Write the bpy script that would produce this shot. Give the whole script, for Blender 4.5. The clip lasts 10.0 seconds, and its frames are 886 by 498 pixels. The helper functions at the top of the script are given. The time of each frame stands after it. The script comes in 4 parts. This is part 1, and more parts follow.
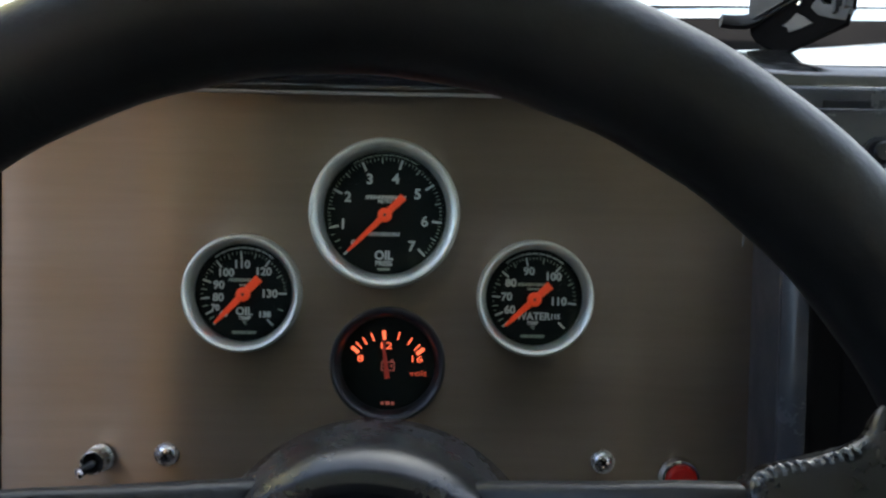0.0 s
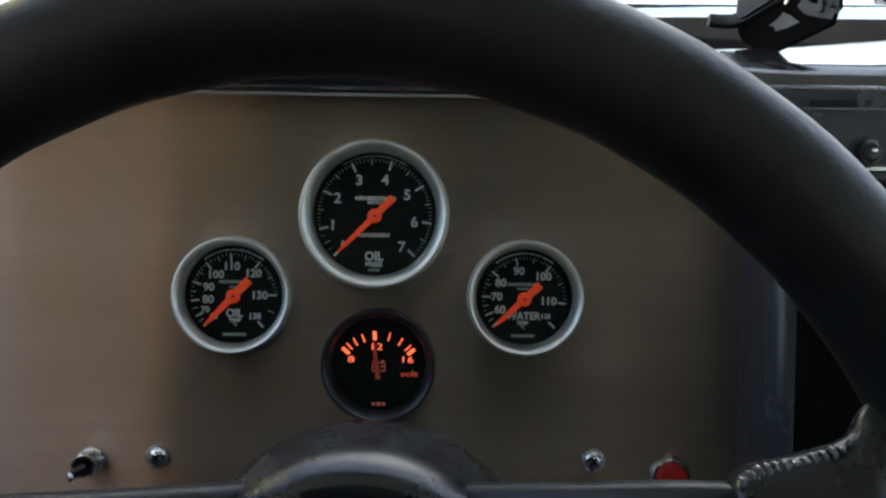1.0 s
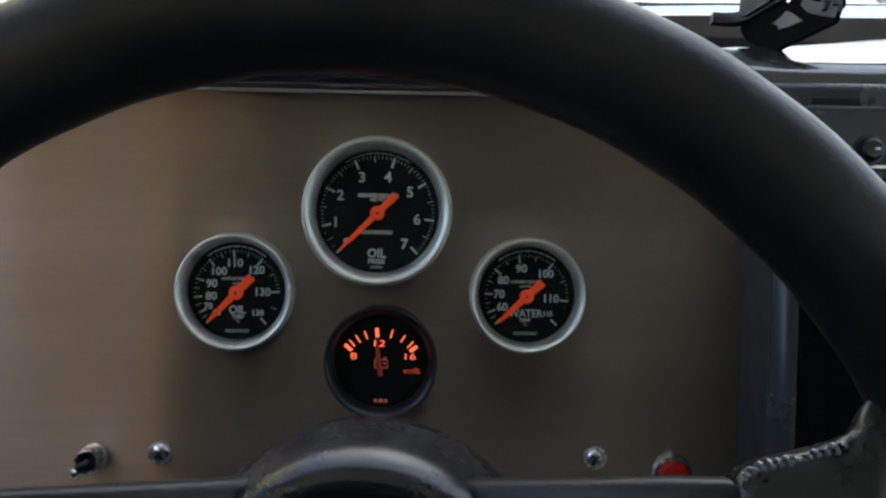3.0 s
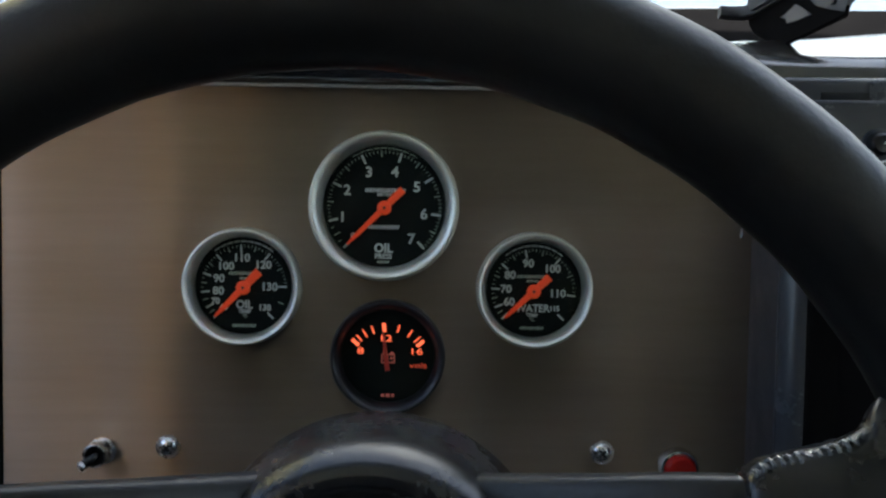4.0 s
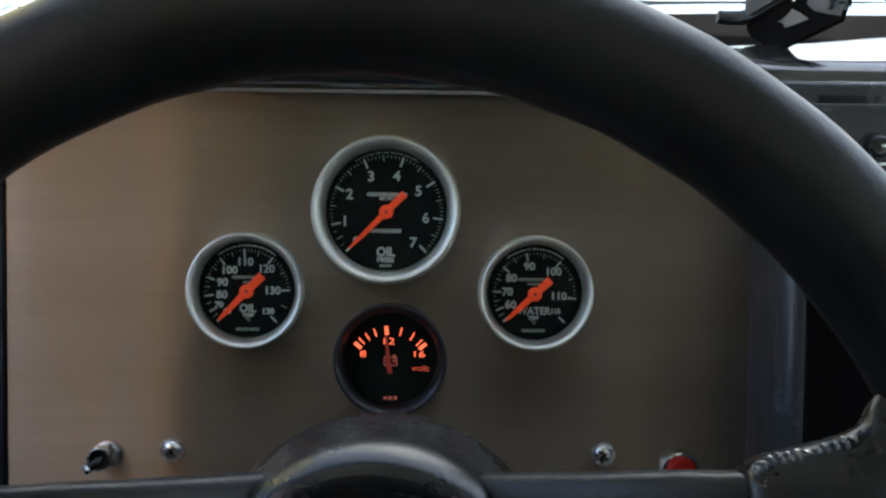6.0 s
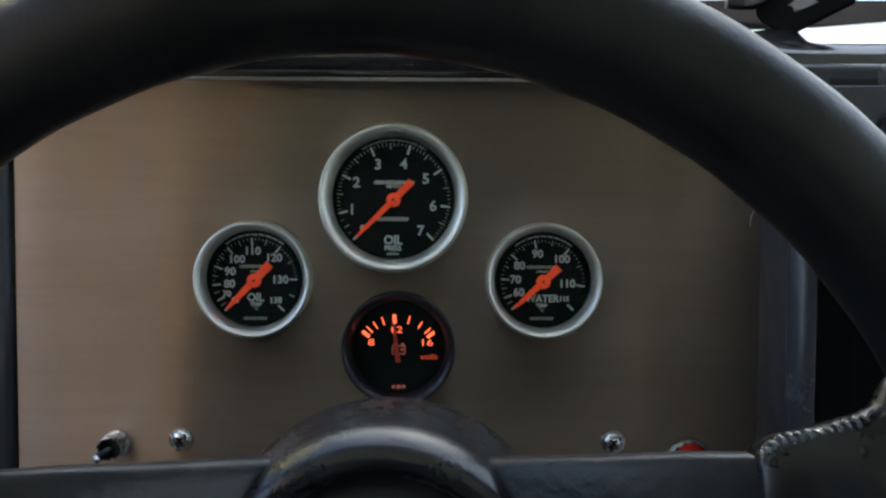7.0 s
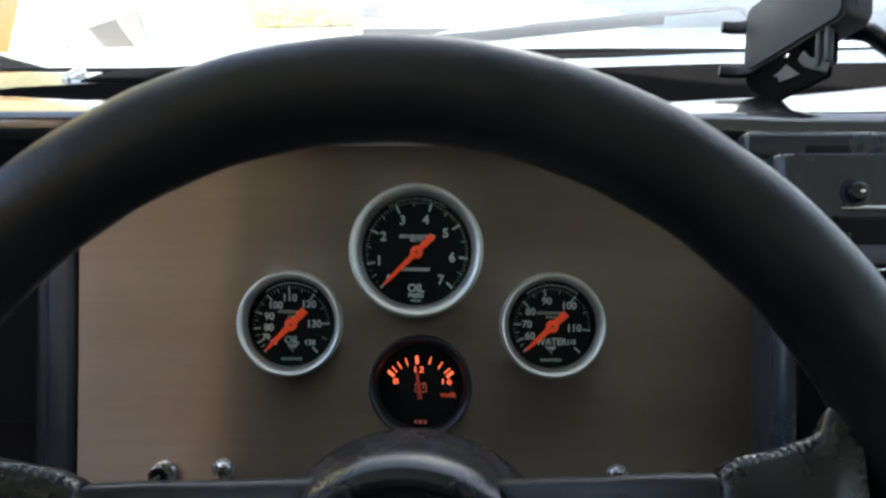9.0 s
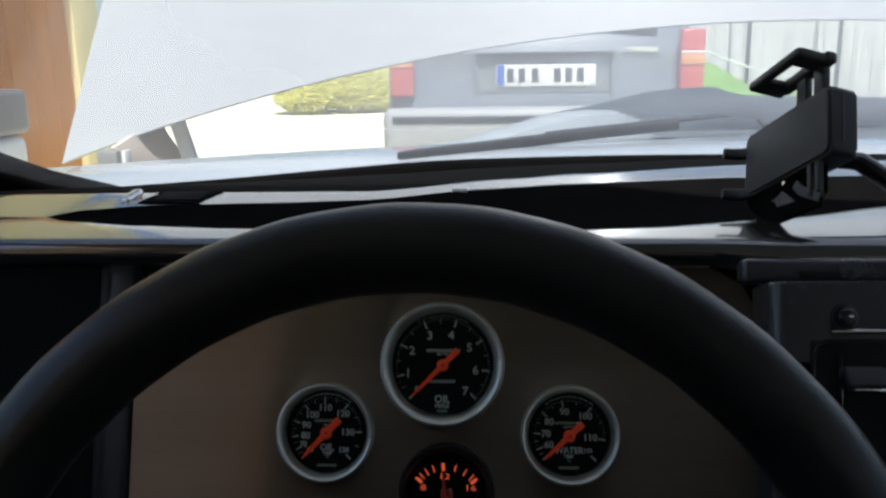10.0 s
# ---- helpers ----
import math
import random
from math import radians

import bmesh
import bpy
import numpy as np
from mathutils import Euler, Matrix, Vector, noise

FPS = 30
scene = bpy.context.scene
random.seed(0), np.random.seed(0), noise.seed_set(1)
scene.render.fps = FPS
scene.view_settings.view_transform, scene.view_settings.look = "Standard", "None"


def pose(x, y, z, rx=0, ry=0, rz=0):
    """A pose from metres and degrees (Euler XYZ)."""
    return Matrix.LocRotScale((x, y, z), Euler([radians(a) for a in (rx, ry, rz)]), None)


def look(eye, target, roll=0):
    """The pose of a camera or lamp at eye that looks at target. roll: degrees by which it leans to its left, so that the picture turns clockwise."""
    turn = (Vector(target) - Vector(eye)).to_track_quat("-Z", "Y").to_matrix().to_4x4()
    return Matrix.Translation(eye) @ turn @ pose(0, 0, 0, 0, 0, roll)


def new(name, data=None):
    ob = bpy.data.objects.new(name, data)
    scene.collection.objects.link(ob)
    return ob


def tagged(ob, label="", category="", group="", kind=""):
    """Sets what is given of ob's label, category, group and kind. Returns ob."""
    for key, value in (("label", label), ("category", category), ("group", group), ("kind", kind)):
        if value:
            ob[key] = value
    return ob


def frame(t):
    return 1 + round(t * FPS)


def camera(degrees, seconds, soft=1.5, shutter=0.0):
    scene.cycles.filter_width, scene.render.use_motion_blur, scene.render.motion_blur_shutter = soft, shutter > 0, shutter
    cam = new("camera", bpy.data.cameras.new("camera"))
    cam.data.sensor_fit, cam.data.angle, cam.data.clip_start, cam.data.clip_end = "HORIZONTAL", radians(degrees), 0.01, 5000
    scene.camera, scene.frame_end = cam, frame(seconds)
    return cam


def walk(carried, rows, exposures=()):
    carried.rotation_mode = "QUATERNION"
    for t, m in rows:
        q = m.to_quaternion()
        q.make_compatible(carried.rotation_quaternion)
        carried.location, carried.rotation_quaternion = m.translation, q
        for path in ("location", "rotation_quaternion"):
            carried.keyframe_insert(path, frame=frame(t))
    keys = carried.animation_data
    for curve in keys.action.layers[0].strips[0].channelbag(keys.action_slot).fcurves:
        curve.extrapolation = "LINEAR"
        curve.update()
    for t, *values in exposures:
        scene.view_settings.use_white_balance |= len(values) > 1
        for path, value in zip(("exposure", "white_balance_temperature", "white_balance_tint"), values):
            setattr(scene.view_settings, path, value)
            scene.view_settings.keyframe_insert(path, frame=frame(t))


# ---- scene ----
# The dash plane leans back; BASE carries its own frame (right, into the dash, up along it) into the world.
TILT, HEIGHT = 19.0, 0.83
BASE = pose(0, 0, HEIGHT, -TILT)

cam = camera(56.9, 10.0, soft=2.4, shutter=0.5)
PATH = [
    (0.0, (0.0233, -0.3873, -0.0036), (0.0458, 1.6115, -0.0679), 1.12),
    (0.5, (0.0229, -0.3875, -0.0026), (0.0499, 1.6115, -0.0627), 1.11),
    (1.0, (0.0246, -0.3878, -0.0026), (0.0649, 1.6107, -0.0704), 0.77),
    (1.5, (0.0243, -0.3888, -0.0027), (0.0546, 1.6102, -0.0568), 0.66),
    (2.0, (0.0237, -0.3882, -0.0038), (0.0537, 1.6106, -0.0661), 0.79),
    (2.5, (0.0244, -0.3886, -0.0035), (0.0648, 1.6100, -0.0677), 0.92),
    (4.0, (0.0227, -0.3882, -0.0025), (0.0499, 1.6096, -0.0904), 0.90),
    (4.5, (0.0226, -0.3914, -0.0030), (0.0532, 1.6073, -0.0680), 0.99),
    (5.0, (0.0217, -0.3925, -0.0030), (0.0501, 1.6064, -0.0634), 1.00),
    (5.5, (0.0215, -0.3921, -0.0022), (0.0560, 1.6065, -0.0677), 0.78),
    (7.0, (0.0226, -0.3899, -0.0069), (0.0275, 1.6083, -0.0932), 0.33),
    (7.5, (0.0242, -0.3915, -0.0064), (0.0256, 1.6069, -0.0878), 0.22),
    (8.0, (0.0229, -0.3914, -0.0065), (0.0191, 1.6070, -0.0862), 0.43),
    (8.5, (0.0209, -0.4062, -0.0057), (-0.0075, 1.5935, -0.0203), 0.24),
    (9.0, (0.0245, -0.4316, -0.0014), (-0.0247, 1.5677, 0.0106), 0.35),
    (9.5, (0.0208, -0.4600, 0.0097), (-0.0457, 1.5342, 0.1462), 0.26),
    (10.0, (0.0279, -0.4707, 0.0177), (-0.0912, 1.5152, 0.2224), 0.35),
]
walk(cam, [(t, BASE @ look(eye, target, roll)) for t, eye, target, roll in PATH],
     exposures=[(0.0, 2.0, 6550, 7), (0.6, 2.0, 6550, 7), (1.0, 1.79, 6550, 7), (5.1, 1.76, 6550, 7), (5.5, 2.0, 6550, 7), (8.2, 2.0, 6550, 7), (9.0, 1.93, 6480, 7), (9.4, 1.88, 6430, 8), (9.7, 1.0, 6400, 9), (10.0, 0.18, 6350, 10)])

# ---- light ----
SUN = Vector((0.08, -0.55, 1.0)).normalized()
world = bpy.data.worlds.new("world")
scene.world = world
world.use_nodes = True
wn = world.node_tree
sky = wn.nodes.new("ShaderNodeTexSky")
sky.sky_type, sky.sun_disc = "NISHITA", False
sky.air_density, sky.dust_density = 1.0, 2.5
sky.sun_elevation, sky.sun_rotation = math.asin(SUN.z), math.atan2(SUN.x, SUN.y)
wn.links.new(sky.outputs[0], wn.nodes["Background"].inputs[0])
wn.nodes["Background"].inputs[1].default_value = 0.15
sun = new("sun", bpy.data.lights.new("sun", "SUN"))
sun.data.energy, sun.data.angle, sun.data.color = 5.0, radians(0.6), (1.0, 0.98, 0.95)
sun.matrix_world = look(SUN * 20, (0, 0, 0))


# ---- materials ----
def surface(name, colour, rough=0.5, metal=0.0, vary=0.12, scale=40.0, bump=0.0, bump_scale=400.0, stretch=(1, 1, 1), aniso=0.0, coat=0.0, rough_vary=0.1, spec=0.5):
    """A principled surface with two scales of variation in colour, one in gloss, and fine relief."""
    m = bpy.data.materials.new(name)
    m.use_nodes = True
    nt, b = m.node_tree, m.node_tree.nodes["Principled BSDF"]
    b.inputs["Metallic"].default_value = metal
    b.inputs["Specular IOR Level"].default_value = spec
    b.inputs["Anisotropic"].default_value = aniso
    b.inputs["Coat Weight"].default_value = coat
    b.inputs["Coat Roughness"].default_value = 0.08
    tc, mp = nt.nodes.new("ShaderNodeTexCoord"), nt.nodes.new("ShaderNodeMapping")
    mp.inputs["Scale"].default_value = stretch
    nt.links.new(tc.outputs["Object"], mp.inputs[0])
    coarse, fine = nt.nodes.new("ShaderNodeTexNoise"), nt.nodes.new("ShaderNodeTexNoise")
    coarse.inputs["Scale"].default_value, fine.inputs["Scale"].default_value = scale, scale * 9
    coarse.inputs["Detail"].default_value = fine.inputs["Detail"].default_value = 4
    for n in (coarse, fine):
        nt.links.new(mp.outputs[0], n.inputs["Vector"])
    add = nt.nodes.new("ShaderNodeMath")
    add.operation = "MULTIPLY_ADD"
    add.inputs[1].default_value = 0.45
    nt.links.new(fine.outputs[0], add.inputs[0])
    nt.links.new(coarse.outputs[0], add.inputs[2])
    ramp = nt.nodes.new("ShaderNodeValToRGB")
    lo, hi = [max(0.0, c * (1 - vary)) for c in colour], [min(1.0, c * (1 + vary)) for c in colour]
    ramp.color_ramp.elements[0].position, ramp.color_ramp.elements[1].position = 0.45, 0.98
    ramp.color_ramp.elements[0].color, ramp.color_ramp.elements[1].color = (*lo, 1), (*hi, 1)
    nt.links.new(add.outputs[0], ramp.inputs[0])
    nt.links.new(ramp.outputs[0], b.inputs["Base Color"])
    rr = nt.nodes.new("ShaderNodeMapRange")
    rr.inputs["From Min"].default_value, rr.inputs["From Max"].default_value = 0.4, 1.05
    rr.inputs["To Min"].default_value, rr.inputs["To Max"].default_value = max(0.02, rough - rough_vary), min(1.0, rough + rough_vary)
    nt.links.new(add.outputs[0], rr.inputs[0])
    nt.links.new(rr.outputs[0], b.inputs["Roughness"])
    if bump:
        grain, bp = nt.nodes.new("ShaderNodeTexNoise"), nt.nodes.new("ShaderNodeBump")
        grain.inputs["Scale"].default_value, grain.inputs["Detail"].default_value = bump_scale, 3
        nt.links.new(mp.outputs[0], grain.inputs["Vector"])
        nt.links.new(grain.outputs[0], bp.inputs["Height"])
        bp.inputs["Strength"].default_value, bp.inputs["Distance"].default_value = bump, 0.0004
        nt.links.new(bp.outputs[0], b.inputs["Normal"])
    return m


def glowing(name, colour, power):
    m = surface(name, colour, 0.5, vary=0.05)
    b = m.node_tree.nodes["Principled BSDF"]
    b.inputs["Emission Color"].default_value = (*colour, 1)
    b.inputs["Emission Strength"].default_value = power
    return m


def clear(name, tint=(1, 1, 1), least=0.04, rough=0.02):
    """Thin glass: see-through, with gloss that grows towards grazing angles."""
    m = bpy.data.materials.new(name)
    m.use_nodes = True
    nt = m.node_tree
    nt.nodes.remove(nt.nodes["Principled BSDF"])
    tr, gl, lw, mx = (nt.nodes.new("ShaderNode" + k) for k in ("BsdfTransparent", "BsdfGlossy", "LayerWeight", "MixShader"))
    tr.inputs[0].default_value = (*tint, 1)
    gl.inputs["Roughness"].default_value = rough
    lw.inputs["Blend"].default_value = 0.5
    power, rise = nt.nodes.new("ShaderNodeMath"), nt.nodes.new("ShaderNodeMath")
    power.operation, power.inputs[1].default_value = "POWER", 5.0
    rise.operation, rise.inputs[1].default_value, rise.inputs[2].default_value = "MULTIPLY_ADD", 1 - least, least
    nt.links.new(lw.outputs["Facing"], power.inputs[0])
    nt.links.new(power.outputs[0], rise.inputs[0])
    nt.links.new(rise.outputs[0], mx.inputs[0])
    nt.links.new(tr.outputs[0], mx.inputs[1])
    nt.links.new(gl.outputs[0], mx.inputs[2])
    nt.links.new(mx.outputs[0], nt.nodes["Material Output"].inputs[0])
    return m


def thin_leaf(m, share=0.45):
    """Leaves let part of the light through."""
    nt = m.node_tree
    tl, mx = nt.nodes.new("ShaderNodeBsdfTranslucent"), nt.nodes.new("ShaderNodeMixShader")
    b = nt.nodes["Principled BSDF"]
    nt.links.new(b.inputs["Base Color"].links[0].from_socket, tl.inputs[0])
    mx.inputs[0].default_value = share
    nt.links.new(b.outputs[0], mx.inputs[1])
    nt.links.new(tl.outputs[0], mx.inputs[2])
    nt.links.new(mx.outputs[0], nt.nodes["Material Output"].inputs[0])
    return m


def dusty(m, amount):
    """A pale film, in smears, over thin glass: dust, with glare haze painted in."""
    nt = m.node_tree
    last, out = nt.nodes["Mix Shader"], nt.nodes["Material Output"]
    tc, mp, sm, rng = (nt.nodes.new("ShaderNode" + k) for k in ("TexCoord", "Mapping", "TexNoise", "MapRange"))
    mp.inputs["Scale"].default_value = (1.0, 1.0, 2.2)
    sm.inputs["Scale"].default_value, sm.inputs["Detail"].default_value = 3.0, 3
    nt.links.new(tc.outputs["Object"], mp.inputs[0])
    nt.links.new(mp.outputs[0], sm.inputs["Vector"])
    rng.inputs["From Min"].default_value, rng.inputs["From Max"].default_value = 0.3, 0.7
    rng.inputs["To Min"].default_value, rng.inputs["To Max"].default_value = amount * 0.75, amount * 1.2
    rng.interpolation_type = "SMOOTHSTEP"
    nt.links.new(sm.outputs[0], rng.inputs[0])
    xyz, side, film = (nt.nodes.new("ShaderNode" + k) for k in ("SeparateXYZ", "MapRange", "Math"))
    side.interpolation_type = "SMOOTHSTEP"   # painted haze is thinner towards the driver's corner
    side.inputs["From Min"].default_value, side.inputs["From Max"].default_value = -0.36, 0.02
    side.inputs["To Min"].default_value, side.inputs["To Max"].default_value = 0.3, 1.0
    film.operation = "MULTIPLY"
    nt.links.new(tc.outputs["Object"], xyz.inputs[0])
    nt.links.new(xyz.outputs["X"], side.inputs[0])
    nt.links.new(rng.outputs[0], film.inputs[0])
    nt.links.new(side.outputs[0], film.inputs[1])
    low, thinned = (nt.nodes.new("ShaderNode" + k) for k in ("MapRange", "Math"))
    low.interpolation_type, thinned.operation = "SMOOTHSTEP", "MULTIPLY"   # and along its foot, to keep the wipers dark
    low.inputs["From Min"].default_value, low.inputs["From Max"].default_value = 0.905, 0.965
    low.inputs["To Min"].default_value, low.inputs["To Max"].default_value = 0.30, 1.0
    nt.links.new(xyz.outputs["Z"], low.inputs[0])
    nt.links.new(film.outputs[0], thinned.inputs[0])
    nt.links.new(low.outputs[0], thinned.inputs[1])
    df, tl, both, mx = (nt.nodes.new("ShaderNode" + k) for k in ("BsdfDiffuse", "BsdfTranslucent", "MixShader", "MixShader"))
    df.inputs[0].default_value = tl.inputs[0].default_value = (0.76, 0.81, 0.87, 1)
    both.inputs[0].default_value = 0.7
    nt.links.new(df.outputs[0], both.inputs[1])
    nt.links.new(tl.outputs[0], both.inputs[2])
    nt.links.new(thinned.outputs[0], mx.inputs[0])
    nt.links.new(last.outputs[0], mx.inputs[1])
    nt.links.new(both.outputs[0], mx.inputs[2])
    nt.links.new(mx.outputs[0], out.inputs[0])
    return m


STEEL = surface("brushed steel", (0.366, 0.308, 0.258), 0.44, 1.0, vary=0.11, scale=30, bump=0.03, bump_scale=900, stretch=(0.06, 1, 1), aniso=0.90, rough_vary=0.04)
grain_way = STEEL.node_tree.nodes.new("ShaderNodeTangent")
grain_way.direction_type = "UV_MAP"
STEEL.node_tree.links.new(grain_way.outputs[0], STEEL.node_tree.nodes["Principled BSDF"].inputs["Tangent"])
ALUMINIUM = surface("satin aluminium", (0.80, 0.82, 0.74), 0.46, 1.0, vary=0.05, scale=60, bump=0.02, rough_vary=0.06)
CHROME = surface("chrome", (0.75, 0.74, 0.72), 0.12, 1.0, vary=0.04, scale=200, rough_vary=0.05)
ZINC = surface("zinc plated screw steel", (0.86, 0.87, 0.88), 0.27, 1.0, vary=0.1, scale=300)
BLACK_GLOSS = surface("gloss black plastic", (0.012, 0.012, 0.014), 0.18, vary=0.2, rough_vary=0.04)
BEZEL_BLACK = surface("satin black bezel", (0.012, 0.012, 0.014), 0.32, vary=0.2, rough_vary=0.05)
BLACK = surface("matt black plastic", (0.016, 0.016, 0.018), 0.5, vary=0.25, bump=0.08, bump_scale=900)
DIAL = surface("dial black", (0.003, 0.0055, 0.004), 0.6, vary=0.2, scale=80, spec=0.15)
FACIA = surface("black facia plastic", (0.040, 0.043, 0.050), 0.27, vary=0.1, scale=50, rough_vary=0.01, spec=0.6)
PRINT = surface("printed white", (0.52, 0.54, 0.50), 0.6, vary=0.06, scale=300)
PRINT_DIM = surface("printed grey green", (0.33, 0.38, 0.30), 0.6, vary=0.1, scale=300)
NEEDLE = surface("fluorescent orange paint", (0.80, 0.070, 0.015), 0.55, vary=0.05, scale=200)
# a faint glow is added to the paint; the needles are no lamps
NEEDLE.node_tree.nodes["Principled BSDF"].inputs["Emission Color"].default_value = (0.9, 0.06, 0.01, 1)
NEEDLE.node_tree.nodes["Principled BSDF"].inputs["Emission Strength"].default_value = 0.05
NEEDLE_RED = surface("red needle", (0.55, 0.05, 0.03), 0.5, vary=0.05, scale=200)
LIT = glowing("backlit orange", (1.0, 0.14, 0.06), 0.48)
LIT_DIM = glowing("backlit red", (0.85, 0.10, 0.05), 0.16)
LIT_FAINT = glowing("faintly backlit mark", (0.5, 0.12, 0.09), 0.07)
GLASS = clear("dial glass", (0.95, 0.97, 0.95), 0.014, 0.03)
# the film also carries the haze of the overbright outdoors
SCREEN = dusty(clear("windscreen glass", (0.93, 0.96, 0.95), 0.04, 0.02), 0.46)
MATT = surface("dull black rubber", (0.005, 0.0047, 0.0048), 0.85, vary=0.3, scale=40, spec=0.015)
LEATHER = surface("black leather", (0.011, 0.011, 0.0115), 0.36, vary=0.35, scale=30, bump=0.33, bump_scale=420, rough_vary=0.08, spec=0.47)
LEATHER_SLEEVE = surface("worn leather", (0.008, 0.008, 0.009), 0.30, vary=0.3, scale=60, bump=0.5, bump_scale=140, rough_vary=0.12, spec=0.62)
SPOKE = surface("black textured spoke", (0.016, 0.017, 0.019), 0.40, vary=0.3, scale=60, bump=0.9, bump_scale=300, rough_vary=0.08, spec=0.45)
HUB = surface("worn black plastic", (0.015, 0.016, 0.019), 0.27, vary=0.35, scale=40, bump=0.16, bump_scale=420, rough_vary=0.07, spec=0.7)
THREAD = surface("grey waxed thread", (0.15, 0.16, 0.17), 0.22, vary=0.2, scale=500)
VINYL = surface("black dash vinyl", (0.016, 0.016, 0.017), 0.22, vary=0.3, scale=25, bump=0.05, bump_scale=600, coat=1.0, rough_vary=0.06, spec=0.9)
VINYL.node_tree.nodes["Principled BSDF"].inputs["Coat IOR"].default_value = 1.75
DASH_SIDE = surface("dark grey blue plastic", (0.026, 0.029, 0.035), 0.42, vary=0.15, scale=50, bump=0.03, bump_scale=800)
SLATE = surface("slate grey plastic", (0.040, 0.044, 0.050), 0.6, vary=0.12, scale=60, bump=0.06, bump_scale=900)
RED = surface("red button plastic", (0.50, 0.015, 0.012), 0.25, vary=0.08, scale=120)
# near-black colour that stands in for the shade inside slots and openings
OPENING_SHADE = surface("near-black opening shade", (0.003, 0.003, 0.003), 0.9)
RUBBER = surface("black rubber", (0.014, 0.014, 0.014), 0.55, vary=0.3, scale=60)
COWL = surface("pale grey scuttle paint", (0.34, 0.37, 0.40), 0.24, vary=0.06, scale=12, coat=0.6, rough_vary=0.04)
INTAKE = surface("dusty grey blue plastic", (0.30, 0.335, 0.36), 0.5, vary=0.15, scale=12, rough_vary=0.05)
BIN_LID = surface("grey bin lid plastic", (0.16, 0.148, 0.14), 0.35, vary=0.12, scale=20)
WHITE_PAINT = surface("pale grey car paint", (0.42, 0.43, 0.44), 0.38, vary=0.02, scale=1.5, coat=0.3, rough_vary=0.04)
GREY_PRIMER = surface("grey steel bracket", (0.30, 0.30, 0.29), 0.45, 0.3, vary=0.15, scale=40)
ENGINE = surface("dusty engine black", (0.05, 0.055, 0.06), 0.5, vary=0.35, scale=20)
HEADLINER = surface("pale grey headliner cloth", (0.275, 0.305, 0.315), 0.9, vary=0.12, scale=30, bump=0.2, bump_scale=900)
TRIM = surface("dark grey interior trim", (0.075, 0.078, 0.085), 0.75, vary=0.2, scale=18, bump=0.15, bump_scale=500)
REAR = surface("grey brown cloth", (0.46, 0.38, 0.30), 0.9, vary=0.12, scale=30, bump=0.2, bump_scale=900)
TINT_STRIP = surface("brown tint strip cloth", (0.46, 0.28, 0.15), 0.9, vary=0.12, scale=30, bump=0.2, bump_scale=900)
HINGE = surface("beige grey primed steel", (0.60, 0.53, 0.46), 0.5, vary=0.12, scale=30)
CARPET = surface("dark carpet", (0.03, 0.03, 0.03), 0.95, vary=0.3, scale=60, bump=0.4, bump_scale=700)
WOOD = surface("varnished brown boards", (0.42, 0.17, 0.035), 0.45, vary=0.3, scale=3, bump=0.15, bump_scale=60, stretch=(1, 1, 0.08))
TAN = surface("tan reflector boards", (0.30, 0.185, 0.080), 0.6, vary=0.2, scale=3, bump=0.15, bump_scale=60, stretch=(1, 1, 0.08))
CREAM = surface("cream paint", (0.76, 0.65, 0.34), 0.6, vary=0.1, scale=8)
SAND = surface("pale sandy gravel", (0.82, 0.75, 0.56), 0.9, vary=0.3, scale=3, bump=0.5, bump_scale=60)
GRASS = surface("grass", (0.16, 0.31, 0.05), 0.9, vary=0.4, scale=6, bump=0.6, bump_scale=80)
LEAF = thin_leaf(surface("yellow green leaves", (0.84, 0.82, 0.36), 0.7, vary=0.2, scale=9), 0.6)
CAR_GREY = surface("dark blue grey car paint", (0.20, 0.225, 0.25), 0.25, 0.2, vary=0.08, scale=6, coat=0.7, rough_vary=0.05)
CAR_GLASS = surface("dark car window", (0.02, 0.025, 0.03), 0.06, vary=0.1, scale=4, rough_vary=0.03)
BUMPER = surface("pale grey bumper plastic", (0.34, 0.35, 0.36), 0.5, vary=0.1, scale=20)
LAMP_RED = surface("red lamp lens", (0.48, 0.09, 0.08), 0.3, vary=0.1, scale=60)
LAMP_AMBER = surface("amber lamp lens", (0.62, 0.28, 0.12), 0.3, vary=0.1, scale=60)
PLATE = surface("white plate", (0.72, 0.73, 0.72), 0.35, vary=0.04, scale=30)
PLATE_BLUE = surface("blue plate band", (0.03, 0.10, 0.45), 0.4, vary=0.05)
PLATE_INK = surface("plate ink", (0.03, 0.03, 0.035), 0.5, vary=0.1)
FENCE = surface("weathered grey boards", (0.55, 0.54, 0.53), 0.8, vary=0.25, scale=7, bump=0.3, bump_scale=90, stretch=(1, 1, 0.1))
TYRE = surface("tyre", (0.02, 0.02, 0.02), 0.8, vary=0.3)


# ---- building helpers ----
def part(name, bm, material, parent=None, label="", smooth=35.0):
    """One mesh under a thing or a part, in its parent's own space."""
    me = bpy.data.meshes.new(name)
    bmesh.ops.recalc_face_normals(bm, faces=bm.faces)
    bm.to_mesh(me)
    bm.free()
    me.materials.append(material)
    me.polygons.foreach_set("use_smooth", [True] * len(me.polygons))
    me.set_sharp_from_angle(angle=radians(smooth))
    ob = new(name, me)
    ob.parent = parent
    if label:
        ob["label"] = label
    return ob


def thing(name, m, label, category, group="", kind=""):
    ob = new(name)
    ob.empty_display_size = 0.02
    ob.matrix_world = m
    return tagged(ob, label, category, group, kind)


def setting(name, bm, material, label, category, smooth=35.0):
    return tagged(part(name, bm, material, None, "", smooth), label, category, "", "structure")


